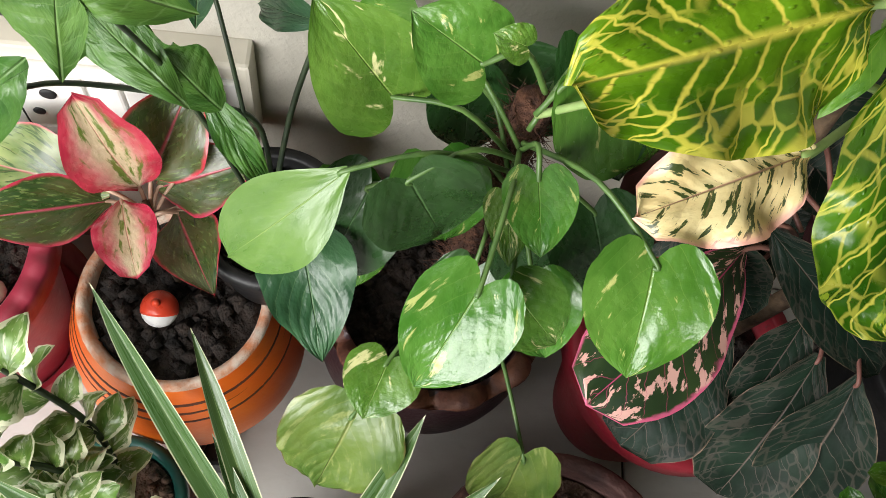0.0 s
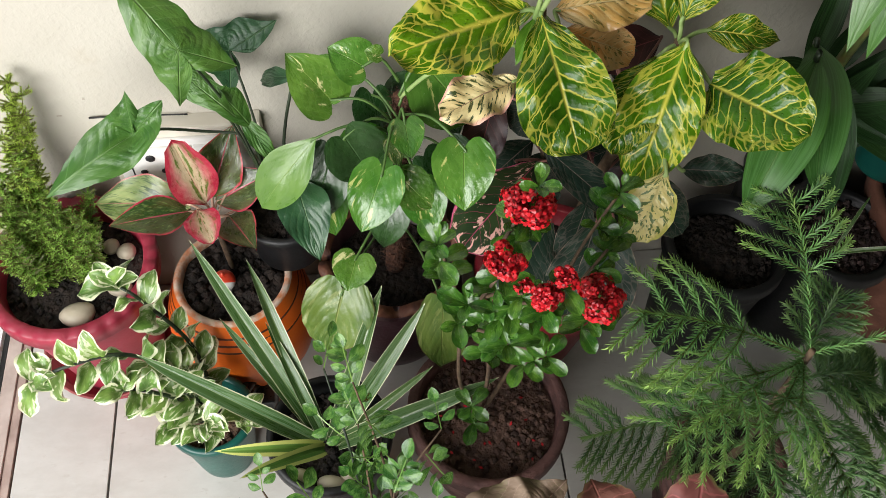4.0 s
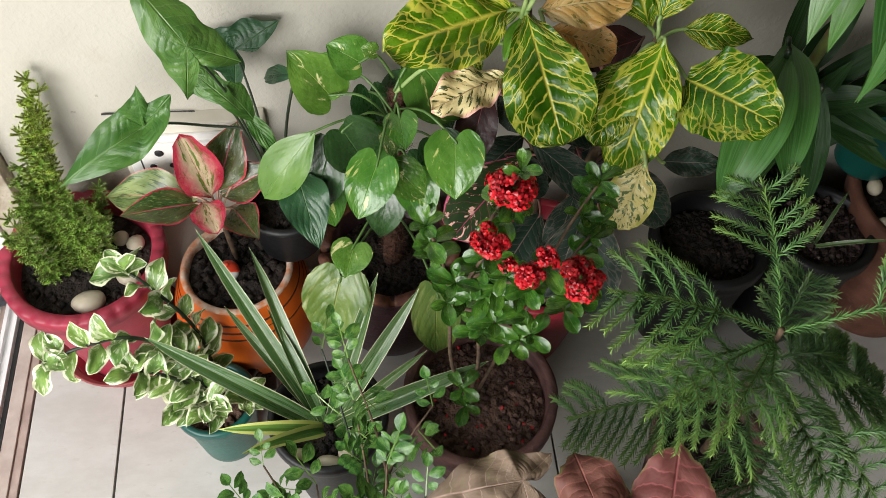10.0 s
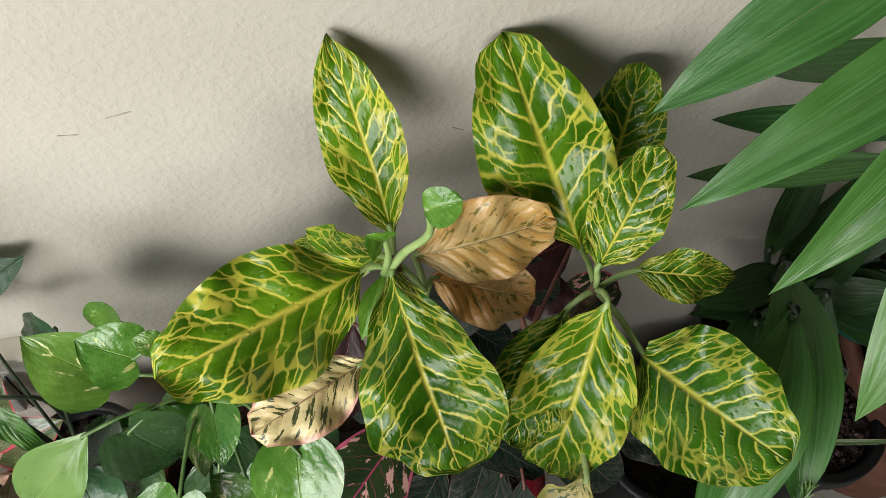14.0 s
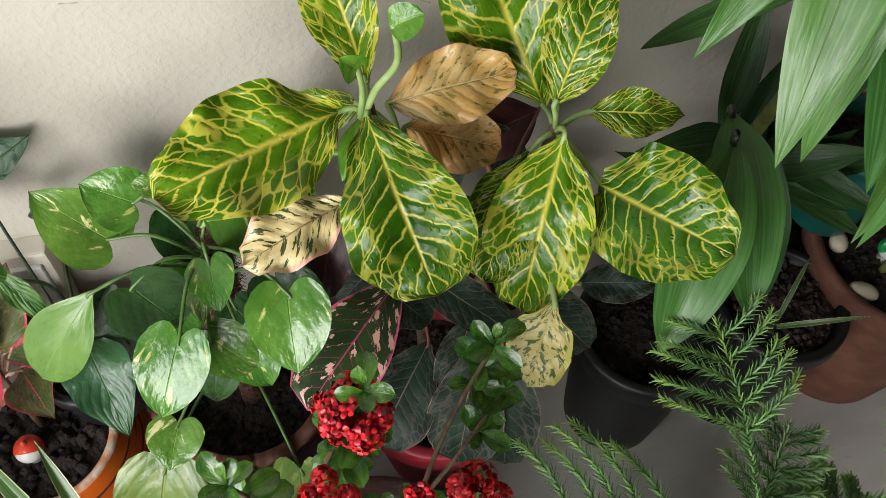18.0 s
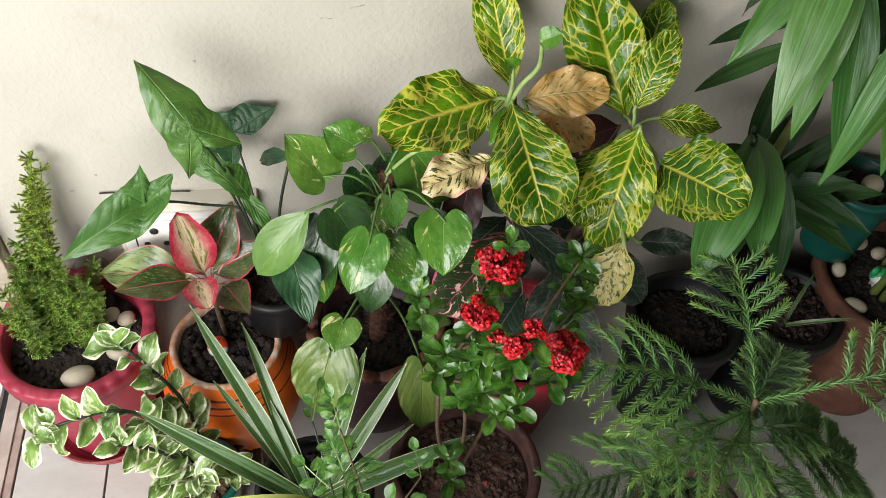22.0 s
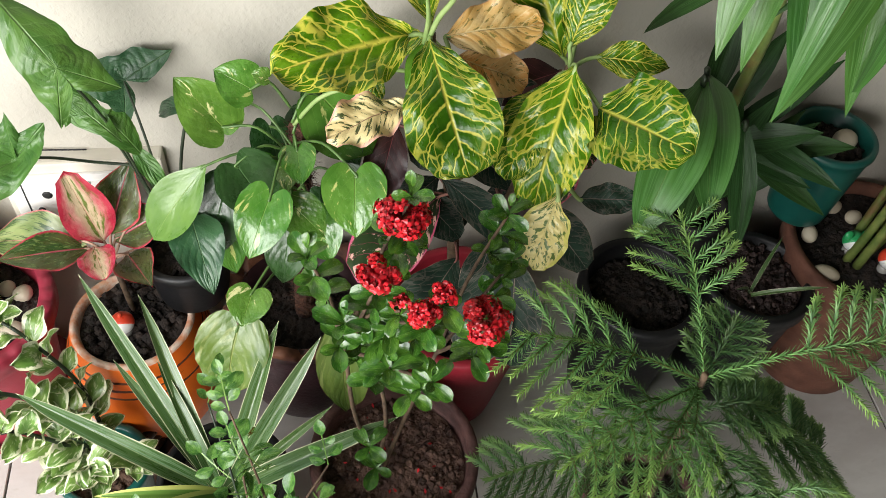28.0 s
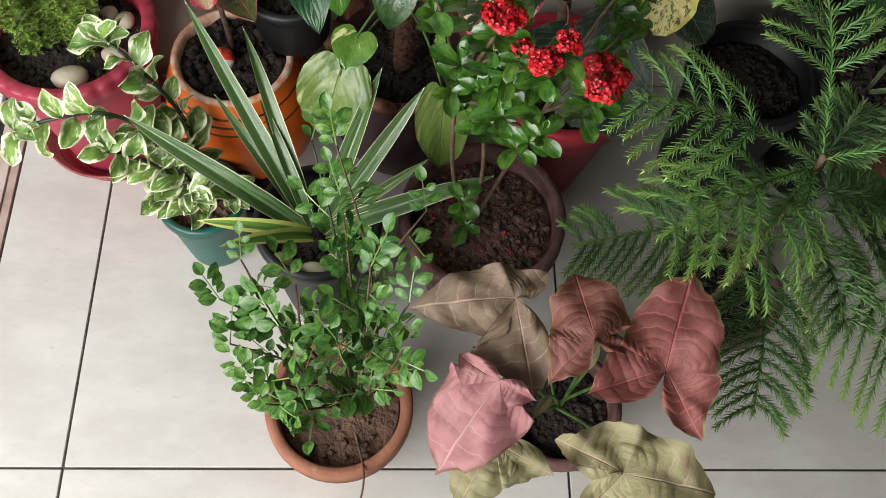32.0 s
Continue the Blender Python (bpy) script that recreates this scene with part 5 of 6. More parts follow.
def palm():
    p = thing("potted_palm", (1.128, 0.45, 0), "bamboo palm with broad pleated leaves in a wide terracotta pot", "plant")
    make_pot(p, M_TERRACOTTA_BROWN, 0.108, 0.08, 0.255, 0.007, 0.03, 0.016, label="wide terracotta pot")
    canes = [((1.085, 0.435, 0.24), (1.09, 0.43, 0.4), (1.05, 0.40, 0.85)), ((1.11, 0.44, 0.24), (1.14, 0.43, 0.45), (1.12, 0.38, 0.95)), ((1.125, 0.46, 0.24), (1.16, 0.465, 0.5), (1.2, 0.43, 0.95)), ((1.1, 0.46, 0.24), (1.11, 0.47, 0.45), (1.02, 0.42, 0.95))]
    canes += [((1.095, 0.425, 0.24), (1.115, 0.42, 0.5), (1.14, 0.38, 0.95)), ((1.105, 0.45, 0.24), (1.135, 0.455, 0.48), (1.16, 0.44, 0.95)), ((1.12, 0.445, 0.24), (1.15, 0.43, 0.44), (1.2, 0.38, 0.9))]
    for c in canes:
        part("cane", tube_mesh("cane", c, 0.0062, 0.0036, 9, 8), M_CANE, p)
    part("frond_stalk", tube_mesh("frond_stalk", [(1.05, 0.40, 0.85), (0.95, 0.34, 0.92), (0.82, 0.29, 0.89)], 0.004, 0.003), M_STEM, p)
    rows = [
        (0.800, 0.300, 0.880, 0.752, 0.250, 0.672, 0.026),
        (0.840, 0.300, 0.870, 0.856, 0.312, 0.632, 0.0275),
        (0.870, 0.310, 0.900, 0.960, 0.300, 0.700, 0.026),
        (0.900, 0.320, 0.900, 0.930, 0.400, 0.690, 0.0245),
        (0.820, 0.300, 0.900, 0.830, 0.230, 0.740, 0.0245),
        (0.950, 0.340, 0.900, 1.040, 0.350, 0.700, 0.026),
        (0.980, 0.360, 0.900, 1.000, 0.460, 0.680, 0.0245),
        (1.050, 0.400, 0.850, 1.140, 0.420, 0.640, 0.026),
        (1.120, 0.380, 0.900, 1.200, 0.330, 0.700, 0.026),
    ]
    # added hanging blades, every second one in the shade-darkened green
    rng = random.Random(41)
    for k in range(13):
        a = rng.uniform(2.6, 6.6)
        b = (0.96 + rng.uniform(-0.06, 0.12), 0.37 + rng.uniform(-0.02, 0.04), rng.uniform(0.82, 0.92))
        reach = rng.uniform(0.08, 0.15)
        rows.append((*b, b[0] + reach * math.cos(a), b[1] + 0.5 * reach * math.sin(a), b[2] - rng.uniform(0.12, 0.22), rng.uniform(0.022, 0.03)))
    for n, row in enumerate(rows):
        put_leaf(p, (*row[:6], row[6] * 0.72), M_PALM_SHADED if n > 8 and n % 2 else M_PALM, "blade", bend=0.8, fold=0.3, wave=0.02, face=(-0.35 + 0.25 * (n % 3 - 1), -0.75, 0.55), nv=20, twist=0.4 * (n % 3 - 1))


def broad_leaf_plant():
    p = thing("potted_broad_leaf_plant", (0.9, 0.518, 0), "plant with pleated drooping leaves, inner ones painted in shade, in a grey pot", "plant")
    make_pot(p, M_GREY_PLASTIC, 0.042, 0.034, 0.27, 0.004, 0.014, 0.03, label="grey plastic pot")
    rows = [
        (0.800, 0.440, 0.560, 0.762, 0.288, 0.520, 0.050),
        (0.775, 0.395, 0.590, 0.698, 0.282, 0.505, 0.056),
        (0.840, 0.470, 0.480, 0.735, 0.445, 0.520, 0.036),
        (0.870, 0.450, 0.480, 0.880, 0.380, 0.340, 0.030),
        (0.840, 0.460, 0.420, 0.800, 0.380, 0.400, 0.036),
        (0.880, 0.480, 0.420, 0.960, 0.440, 0.470, 0.034),
        (0.870, 0.500, 0.440, 0.930, 0.530, 0.540, 0.032),
        (0.850, 0.500, 0.460, 0.870, 0.545, 0.590, 0.030),
        (0.880, 0.500, 0.400, 0.990, 0.500, 0.520, 0.030),
    ]
    part("cane", tube_mesh("cane", [(0.9, 0.515, 0.235), (0.866, 0.48, 0.45), (0.836, 0.425, 0.64), (0.8, 0.4, 0.8), (0.77, 0.40, 0.97)], 0.008, 0.003, 9, 8), M_CANE, p)
    upper = [
        (0.700, 0.390, 0.900, 0.611, 0.381, 0.826, 0.030),
        (0.765, 0.395, 0.865, 0.631, 0.366, 0.779, 0.031),
        (0.770, 0.390, 0.840, 0.683, 0.346, 0.728, 0.033),
        (0.765, 0.375, 0.850, 0.714, 0.290, 0.700, 0.042),
        (0.795, 0.375, 0.800, 0.800, 0.300, 0.640, 0.034),
        (0.860, 0.360, 0.775, 0.755, 0.256, 0.668, 0.038),
        (0.780, 0.370, 0.830, 0.752, 0.312, 0.668, 0.034),
        (0.815, 0.420, 0.730, 0.769, 0.542, 0.597, 0.022),
        (0.820, 0.430, 0.690, 0.771, 0.541, 0.529, 0.022),
        (0.790, 0.410, 0.800, 0.804, 0.555, 0.626, 0.024),
        (0.840, 0.380, 0.830, 0.853, 0.300, 0.626, 0.036),
        (0.820, 0.390, 0.860, 0.880, 0.330, 0.690, 0.032),
        (0.805, 0.400, 0.800, 0.920, 0.430, 0.650, 0.030),
        (0.800, 0.400, 0.820, 0.930, 0.400, 0.740, 0.030),
        (0.780, 0.400, 0.880, 0.880, 0.450, 0.800, 0.028),
        (0.775, 0.400, 0.900, 0.720, 0.470, 0.820, 0.028),
    ]
    part("frond_stalk", tube_mesh("frond_stalk", [(0.792, 0.405, 0.79), (0.77, 0.39, 0.85), (0.72, 0.39, 0.9)], 0.003, 0.002), M_STEM, p)
    part("frond_stalk", tube_mesh("frond_stalk", [(0.8, 0.41, 0.76), (0.82, 0.39, 0.82), (0.86, 0.36, 0.84)], 0.003, 0.002), M_STEM, p)
    # rear blades carry their shade in the darker green
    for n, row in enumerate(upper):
        put_leaf(p, row, M_PALM_SHADED if n in (7, 8, 9, 12, 13, 14, 15) else M_PALM, "blade", bend=0.5, fold=0.16, wave=0.02, face=(-0.3 + 0.2 * (n % 3 - 1), -0.55, 0.8), nv=22, twist=0.3 * (n % 3 - 1))
    # extra leaves, added to fill the shaded hollow round the cane
    rng = random.Random(29)
    for k in range(14):
        a = rng.uniform(-0.3, 3.4)
        reach = rng.uniform(0.07, 0.14)
        z = rng.uniform(0.3, 0.4)
        rows.append((0.89 + 0.2 * reach * math.cos(a), 0.505, z, 0.89 + reach * math.cos(a), 0.5 + rng.uniform(-0.06, 0.035), z + rng.uniform(0.02, 0.15), rng.uniform(0.022, 0.034)))
    for k in range(12):
        a = rng.uniform(-0.5, 3.6)
        reach = rng.uniform(0.07, 0.12)
        z = rng.uniform(0.32, 0.42)
        rows.append((0.9 + 0.15 * reach * math.cos(a), 0.5, z, 0.905 + reach * math.cos(a), 0.5 + rng.uniform(-0.1, 0.04), z + reach * rng.uniform(-0.4, 0.8), rng.uniform(0.02, 0.03)))
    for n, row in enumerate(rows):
        put_leaf(p, row, M_PALM if n < 2 else M_PALM_SHADED, "ellipse" if n < 2 else "blade", (0.9 + 0.006 * (n % 3 - 1), 0.514, 0.235), M_STEM_DARK, 0.0028, bend=1.0 if n < 2 else 0.6, fold=0.2, wave=0.01, face=(-0.25, -0.6, 0.7), sag=0.04, nv=20)


croton()
pothos()
green_arrowhead()
red_leaf_plant()
strap_plant()
pink_arrowhead()
palm()
broad_leaf_plant()


# ---- plants with many small leaves ----
def needled(twigs, per_metre, length, radius, rng):
    """Curved twigs set all round with short needles that lean towards the twig's end."""
    verts, faces, uvs = [], [], []
    for pts in twigs:
        spans = len(pts) - 1
        turn = rng.random() * 6
        for i in range(spans):
            a, b = pts[i], pts[i + 1]
            d = b - a
            far = d.length
            d.normalize()
            u = d.orthogonal().normalized()
            w = d.cross(u)
            count = max(3, int(per_metre * far))
            for k in range(count):
                t = (k + rng.random()) / count
                along = (i + t) / spans
                turn += 2.4 + rng.uniform(-0.3, 0.3)
                side = u * math.cos(turn) + w * math.sin(turn)
                out = (d * 0.6 + side * 0.8).normalized()
                size = length * rng.uniform(0.8, 1.15) * (1 - 0.3 * along ** 3)
                c = a + d * (t * far)
                e = c + out * size + d * size * 0.12
                q = out.cross(d).normalized() * radius
                n = len(verts)
                verts += [c - q, c + q, e + q * 0.25, e - q * 0.25]
                uvs += [(along, 0)] * 2 + [(along, 1)] * 2
                faces.append((n, n + 1, n + 2, n + 3))
            n = len(verts)
            r = 0.0011 - 0.0006 * i / spans
            for q in (u, w):
                verts += [a + q * r, a - q * r, b - q * r * 0.8, b + q * r * 0.8]
                uvs += [(0.2, 2)] * 4
            faces += [(n, n + 1, n + 2, n + 3), (n + 4, n + 5, n + 6, n + 7)]
    return verts, faces, uvs


def norfolk_pine():
    p = thing("potted_norfolk_pine", (0.758, 0.172, 0), "young Norfolk pine in a dark terracotta pot", "plant")
    make_pot(p, M_TERRACOTTA_DARK, 0.066, 0.05, 0.17, 0.005, 0.02, 0.02, label="dark clay pot")
    top = Vector((0.733, 0.158, 0.475))
    trunk = [Vector((0.752, 0.165, 0.14)), Vector((0.748, 0.16, 0.25)), Vector((0.74, 0.158, 0.36)), top]
    part("trunk", tube_mesh("trunk", trunk, 0.0055, 0.003), M_BARK, p)
    rng = random.Random(11)
    # branches: height on the trunk, tip, bow upwards, whether young and pale
    branches = [
        (0.470, (0.735, 0.288, 0.530), 0.012, True),
        (0.468, (0.930, 0.160, 0.495), 0.020, True),
        (0.462, (0.577, 0.203, 0.490), 0.014, True),
        (0.455, (0.598, 0.098, 0.440), 0.020, True),
        (0.450, (0.650, 0.062, 0.430), 0.020, True),
        (0.330, (0.568, 0.172, 0.270), 0.020, False),
        (0.450, (0.700, 0.085, 0.440), 0.014, True),
        (0.440, (0.625, 0.140, 0.430), 0.016, True),
        (0.400, (0.770, 0.040, 0.385), 0.014, False),
        (0.390, (0.846, -0.002, 0.330), 0.034, True),
        (0.375, (0.928, 0.165, 0.268), 0.034, False),
        (0.340, (0.714, -0.010, 0.296), 0.012, False),
        (0.400, (0.838, 0.170, 0.370), 0.020, False),
        (0.420, (0.800, 0.235, 0.440), 0.010, False),
    ]
    up = Vector((0, 0, 1))
    for z, tip, bow, young in branches:
        start = Vector((0.752, 0.165, 0.14)).lerp(top, (z - 0.14) / (top.z - 0.14))
        start.z = z
        tip = Vector(tip)
        d = tip - start
        far = d.length
        d.normalize()
        flat = d.cross(up).normalized()
        twigs = [[start.lerp(tip, k / 12) + up * bow * math.sin(math.pi * k / 12) for k in range(13)]]
        pairs = max(6, int(far / (0.0158 if young else 0.0098)))
        bare = 0.36 if young else 0.26
        for k in range(1, pairs):
            s = k / pairs
            if s < bare:
                continue
            reach = far * (0.36 if young else 0.31) * (1.0 if s < 0.6 else 1.0 - 1.3 * (s - 0.6)) + 0.004
            for side in (-1, 1):
                if rng.random() < 0.04:
                    continue
                c = start.lerp(tip, s + rng.uniform(-0.015, 0.015)) + up * bow * math.sin(math.pi * s)
                way = (d * 0.32 + flat * side * (0.98 - 0.2 * s) + up * rng.uniform(-0.12, 0.06)).normalized()
                size = reach * rng.uniform(0.85, 1.1)
                twigs.append([c + way * size * t + d * size * 0.3 * t * t + up * size * (0.1 * math.sin(math.pi * t) - 0.2 * t * t) for t in (0, 0.25, 0.5, 0.75, 1.0)])
        v, f, uv = needled(twigs, 1650 if young else 1950, 0.0092, 0.0009 if young else 0.001, rng)
        part("branch", mesh_from("branch", v, f, uv, smooth=False), M_NEEDLE_TIP if young else M_NEEDLE, p, "flat needled branch")


def feather_fern():
    p = thing("potted_foxtail_fern", (0.0, 0.46, 0), "feathery foxtail fern in a red scalloped pot", "plant")
    make_pot(p, M_RED_PLASTIC, 0.092, 0.062, 0.235, 0.011, 0.024, 0.028, scallop=30, depth=0.003, label="dusty red pot with frilled rim")
    tray = [(0.05, 0.002), (0.075, 0.001), (0.09, 0.03), (0.0935, 0.031), (0.093, 0.027), (0.079, 0.0), (0.05, 0.0)]
    part("saucer", lathe("saucer", tray, 56, caps=False), M_SAUCER, p, "dusty red saucer", Matrix.Translation((-0.004, 0.468, 0.0)))
    rng = random.Random(5)
    plumes = []
    foot, crown = Vector((-0.045, 0.5, 0.3)), Vector((0.003, 0.55, 0.458))
    for k in range(17):
        q = 0.25 + 0.75 * (k / 16)
        base = Vector((-0.03 + rng.uniform(-0.025, 0.015), 0.475 + rng.uniform(-0.015, 0.02), 0.205))
        tip = foot.lerp(crown, q) + Vector((rng.uniform(-0.013, 0.013), rng.uniform(-0.012, 0.008), 0)) * (1.5 - q)
        plumes.append((base, tip, 0.0165, q > 0.5))
    for _ in range(36):
        x = rng.uniform(-0.06, 0.034)
        base = Vector((x * 0.8, rng.uniform(0.437, 0.495), 0.205))
        high = rng.uniform(0.06, 0.13) * (1.0 if x < 0 else 0.85)
        tip = base + Vector((x * 0.35 + rng.uniform(-0.006, 0.012), rng.uniform(-0.012, 0.03), high))
        plumes.append((base, tip, 0.0155, False))
    for base, tip, r, young in plumes:
        twigs = []
        line = [base.lerp(tip, k / 10) + Vector((rng.uniform(-1, 1), rng.uniform(-1, 1), 0)) * 0.002 for k in range(11)]
        twigs.append(line)
        for k, c in enumerate(line[1:]):
            s = k / 9
            for _ in range(8):
                a = rng.random() * 6.283
                twigs.append([c, c + Vector((math.cos(a), math.sin(a), rng.uniform(0.1, 0.8))) * r * (1.15 - 0.5 * s)])
        v, f, uv = needled(twigs, 1300, 0.0044, 0.0005, rng)
        tagged(part("plume", mesh_from("plume", v, f, uv, smooth=False), M_FERN_TIP if young else M_FERN, p), kind="stuff")


def small_leaf_set(name, length, width, shape, count=3, **form):
    return [leaf_mesh(name, length, width, shape, nu=6, nv=10, seed=90 + k, **form) for k in range(count)]


def put_small(parent, meshes, rng, base, way, face, material, scale=1.0, name="leaf"):
    me = rng.choice(meshes)
    base = Vector(base)
    m = leaf_pose(base, base + Vector(way), face) @ Matrix.Scale(scale, 4)
    return part(name, me, material, parent, "", m)


def variegated_shrub():
    p = thing("potted_variegated_shrub", (0.153, 0.298, 0), "white-edged variegated zigzag shrub in a teal pot", "plant")
    make_pot(p, M_TEAL, 0.05, 0.038, 0.13, 0.004, 0.012, 0.02, soil=M_SOIL_BROWN, label="teal plastic pot", clods=70)
    rng = random.Random(21)
    meshes = small_leaf_set("leaf", 0.037, 0.0245, "ellipse", 9, bend=1.1, fold=0.3, wave=0.17, waves=1.6, twist=0.5, crumple=0.08)
    stems = [
        [(0.15, 0.3, 0.11), (0.135, 0.31, 0.22), (0.09, 0.306, 0.285), (0.04, 0.29, 0.3), (0.0, 0.28, 0.29)],
        [(0.16, 0.305, 0.11), (0.15, 0.34, 0.22), (0.11, 0.36, 0.3), (0.085, 0.37, 0.325)],
        [(0.155, 0.295, 0.11), (0.135, 0.285, 0.2), (0.1, 0.28, 0.25), (0.085, 0.275, 0.26)],
        [(0.155, 0.29, 0.11), (0.16, 0.26, 0.18), (0.17, 0.245, 0.23)],
        [(0.15, 0.295, 0.11), (0.14, 0.28, 0.15), (0.125, 0.265, 0.18)],
        [(0.16, 0.295, 0.11), (0.18, 0.28, 0.15), (0.2, 0.27, 0.175)],
        [(0.155, 0.3, 0.11), (0.15, 0.295, 0.17), (0.14, 0.29, 0.21)],
    ]
    for pts in stems:
        part("stem", tube_mesh("stem", pts, 0.0028, 0.0018), M_STEM_DARK, p)
        pts = [Vector(q) for q in pts]
        for i in range(len(pts) - 1):
            a, b = pts[i], pts[i + 1]
            d = (b - a).normalized()
            n = max(2, int((b - a).length / 0.0115))
            for k in range(n):
                if i == 0 and k < n * 0.4:
                    continue
                c = a.lerp(b, (k + 0.5) / n)
                ang = (k % 2) * math.pi + rng.uniform(-0.7, 0.7)
                side = d.orthogonal().normalized()
                side = Matrix.Rotation(ang, 3, d) @ side
                put_small(p, meshes, rng, c, d * 0.5 + side + Vector((0, 0, 0.15)), (rng.uniform(-1.0, 0.7), rng.uniform(-1.1, 0.5), 1), M_PEDI, rng.uniform(0.75, 1.25))
        for _ in range(4):
            put_small(p, meshes, rng, pts[-1], Vector((rng.uniform(-1, 1), rng.uniform(-1, 1), 0.3)), (0, -0.3, 1), M_PEDI, rng.uniform(0.7, 1.0))


def orange_jasmine():
    p = thing("potted_orange_jasmine", (0.329, 0.04, 0), "small-leaved orange jasmine in a terracotta pot", "plant")
    make_pot(p, M_TERRACOTTA, 0.073, 0.05, 0.148, 0.007, 0.022, 0.022, soil=M_SOIL_BROWN, label="terracotta pot with a pale worn rim", clods=60)
    rng = random.Random(33)
    meshes = [compound_mesh("compound_leaf", 5 + k % 3, 0.033, 0.0178, 0.0118, 300 + k) for k in range(7)]
    root = Vector((0.345, 0.045, 0.12))
    ends = [(0.222, 0.1, 0.29), (0.238, 0.141, 0.29), (0.292, 0.116, 0.29), (0.342, 0.124, 0.29), (0.23, 0.066, 0.26), (0.25, 0.036, 0.25), (0.266, 0.01, 0.25), (0.306, 0.005, 0.25), (0.364, 0.03, 0.25)]
    ends += [(0.399, 0.071, 0.36), (0.414, 0.161, 0.36), (0.365, 0.105, 0.36), (0.306, 0.234, 0.36), (0.336, 0.174, 0.36), (0.371, 0.061, 0.33), (0.335, 0.048, 0.33), (0.394, 0.038, 0.33), (0.335, 0.185, 0.43), (0.28, 0.07, 0.3)]
    for n, e in enumerate(ends):
        e = Vector(e)
        mid = root.lerp(e, 0.5) + Vector((rng.uniform(-0.01, 0.01), rng.uniform(-0.015, 0.01), 0.02)) + (e - root).cross(Vector((0, 0, 1))) * rng.uniform(-0.15, 0.15)
        part("branch", tube_mesh("branch", [root, mid, e], 0.0022, 0.0009, 6), M_BARK if n % 3 else M_STEM_DARK, p)
        for k in range(4):
            c = mid.lerp(e, 0.1 + 0.3 * k)
            a = k * 2.4 + rng.random() * 1.5
            way = Vector((math.cos(a), math.sin(a), rng.uniform(0.0, 0.7))) + (e - mid).normalized() * 0.5
            f = Vector((rng.uniform(-0.6, 0.3), rng.uniform(-0.7, 0.2), 1))
            put_small(p, meshes, rng, c, way, f, M_MURRAYA, rng.uniform(0.7, 1.15), "compound_leaf")
    part("root_shoot", tube_mesh("root_shoot", [(0.34, 0.03, 0.128), (0.35, 0.0, 0.132), (0.358, -0.04, 0.155), (0.352, -0.075, 0.15)], 0.0015, 0.001), M_BARK, p)
    for _ in range(2):
        put_small(p, meshes, rng, (0.353, -0.075, 0.15), Vector((rng.uniform(-1, 1), rng.uniform(-1, 0), 0.2)), (0, 0, 1), M_MURRAYA, 0.5, "compound_leaf")


def flower_head(p, c, size, rng):
    """A ball of small four-petalled flowers."""
    verts, faces = [], []
    c = Vector(c)
    clumps = [(Vector((0, 0, 0.1)) * size, 0.72)]
    for k in range(5):
        a = k * 1.257 + rng.uniform(-0.4, 0.4)
        clumps.append((Vector((math.cos(a), math.sin(a), rng.uniform(-0.3, 0.25))) * size * rng.uniform(0.45, 0.72), rng.uniform(0.34, 0.5)))
    for k in range(int(230 * (size / 0.026) ** 2)):
        away, share = clumps[k % len(clumps)]
        a, h = rng.random() * 6.283, rng.uniform(-0.4, 1.0)
        s = math.sqrt(max(0, 1 - h * h))
        d = Vector((s * math.cos(a), s * math.sin(a), h))
        at = c + away + Vector((d.x, d.y, d.z * 0.8)) * size * share * rng.uniform(0.65, 1.1)
        u = d.orthogonal().normalized()
        u = Matrix.Rotation(rng.random() * 3, 3, d) @ u
        w = d.cross(u)
        r = rng.uniform(0.0034, 0.0048)
        for q in (u, w, -u, -w):
            n = len(verts)
            side = d.cross(q)
            for far, wide, lift in ((0.05, 0.1, -0.5), (0.5, 0.4, 0.1), (0.85, 0.36, 0.12), (1.05, 0.14, -0.05)):
                verts += [at + q * r * far + side * r * wide + d * r * lift, at + q * r * far - side * r * wide + d * r * lift]
            faces += [(n + k, n + k + 1, n + k + 3, n + k + 2) for k in (0, 2, 4)]
    part("flower_head", mesh_from("flower_head", verts, faces), M_FLOWER, p, "cluster of small red flowers")


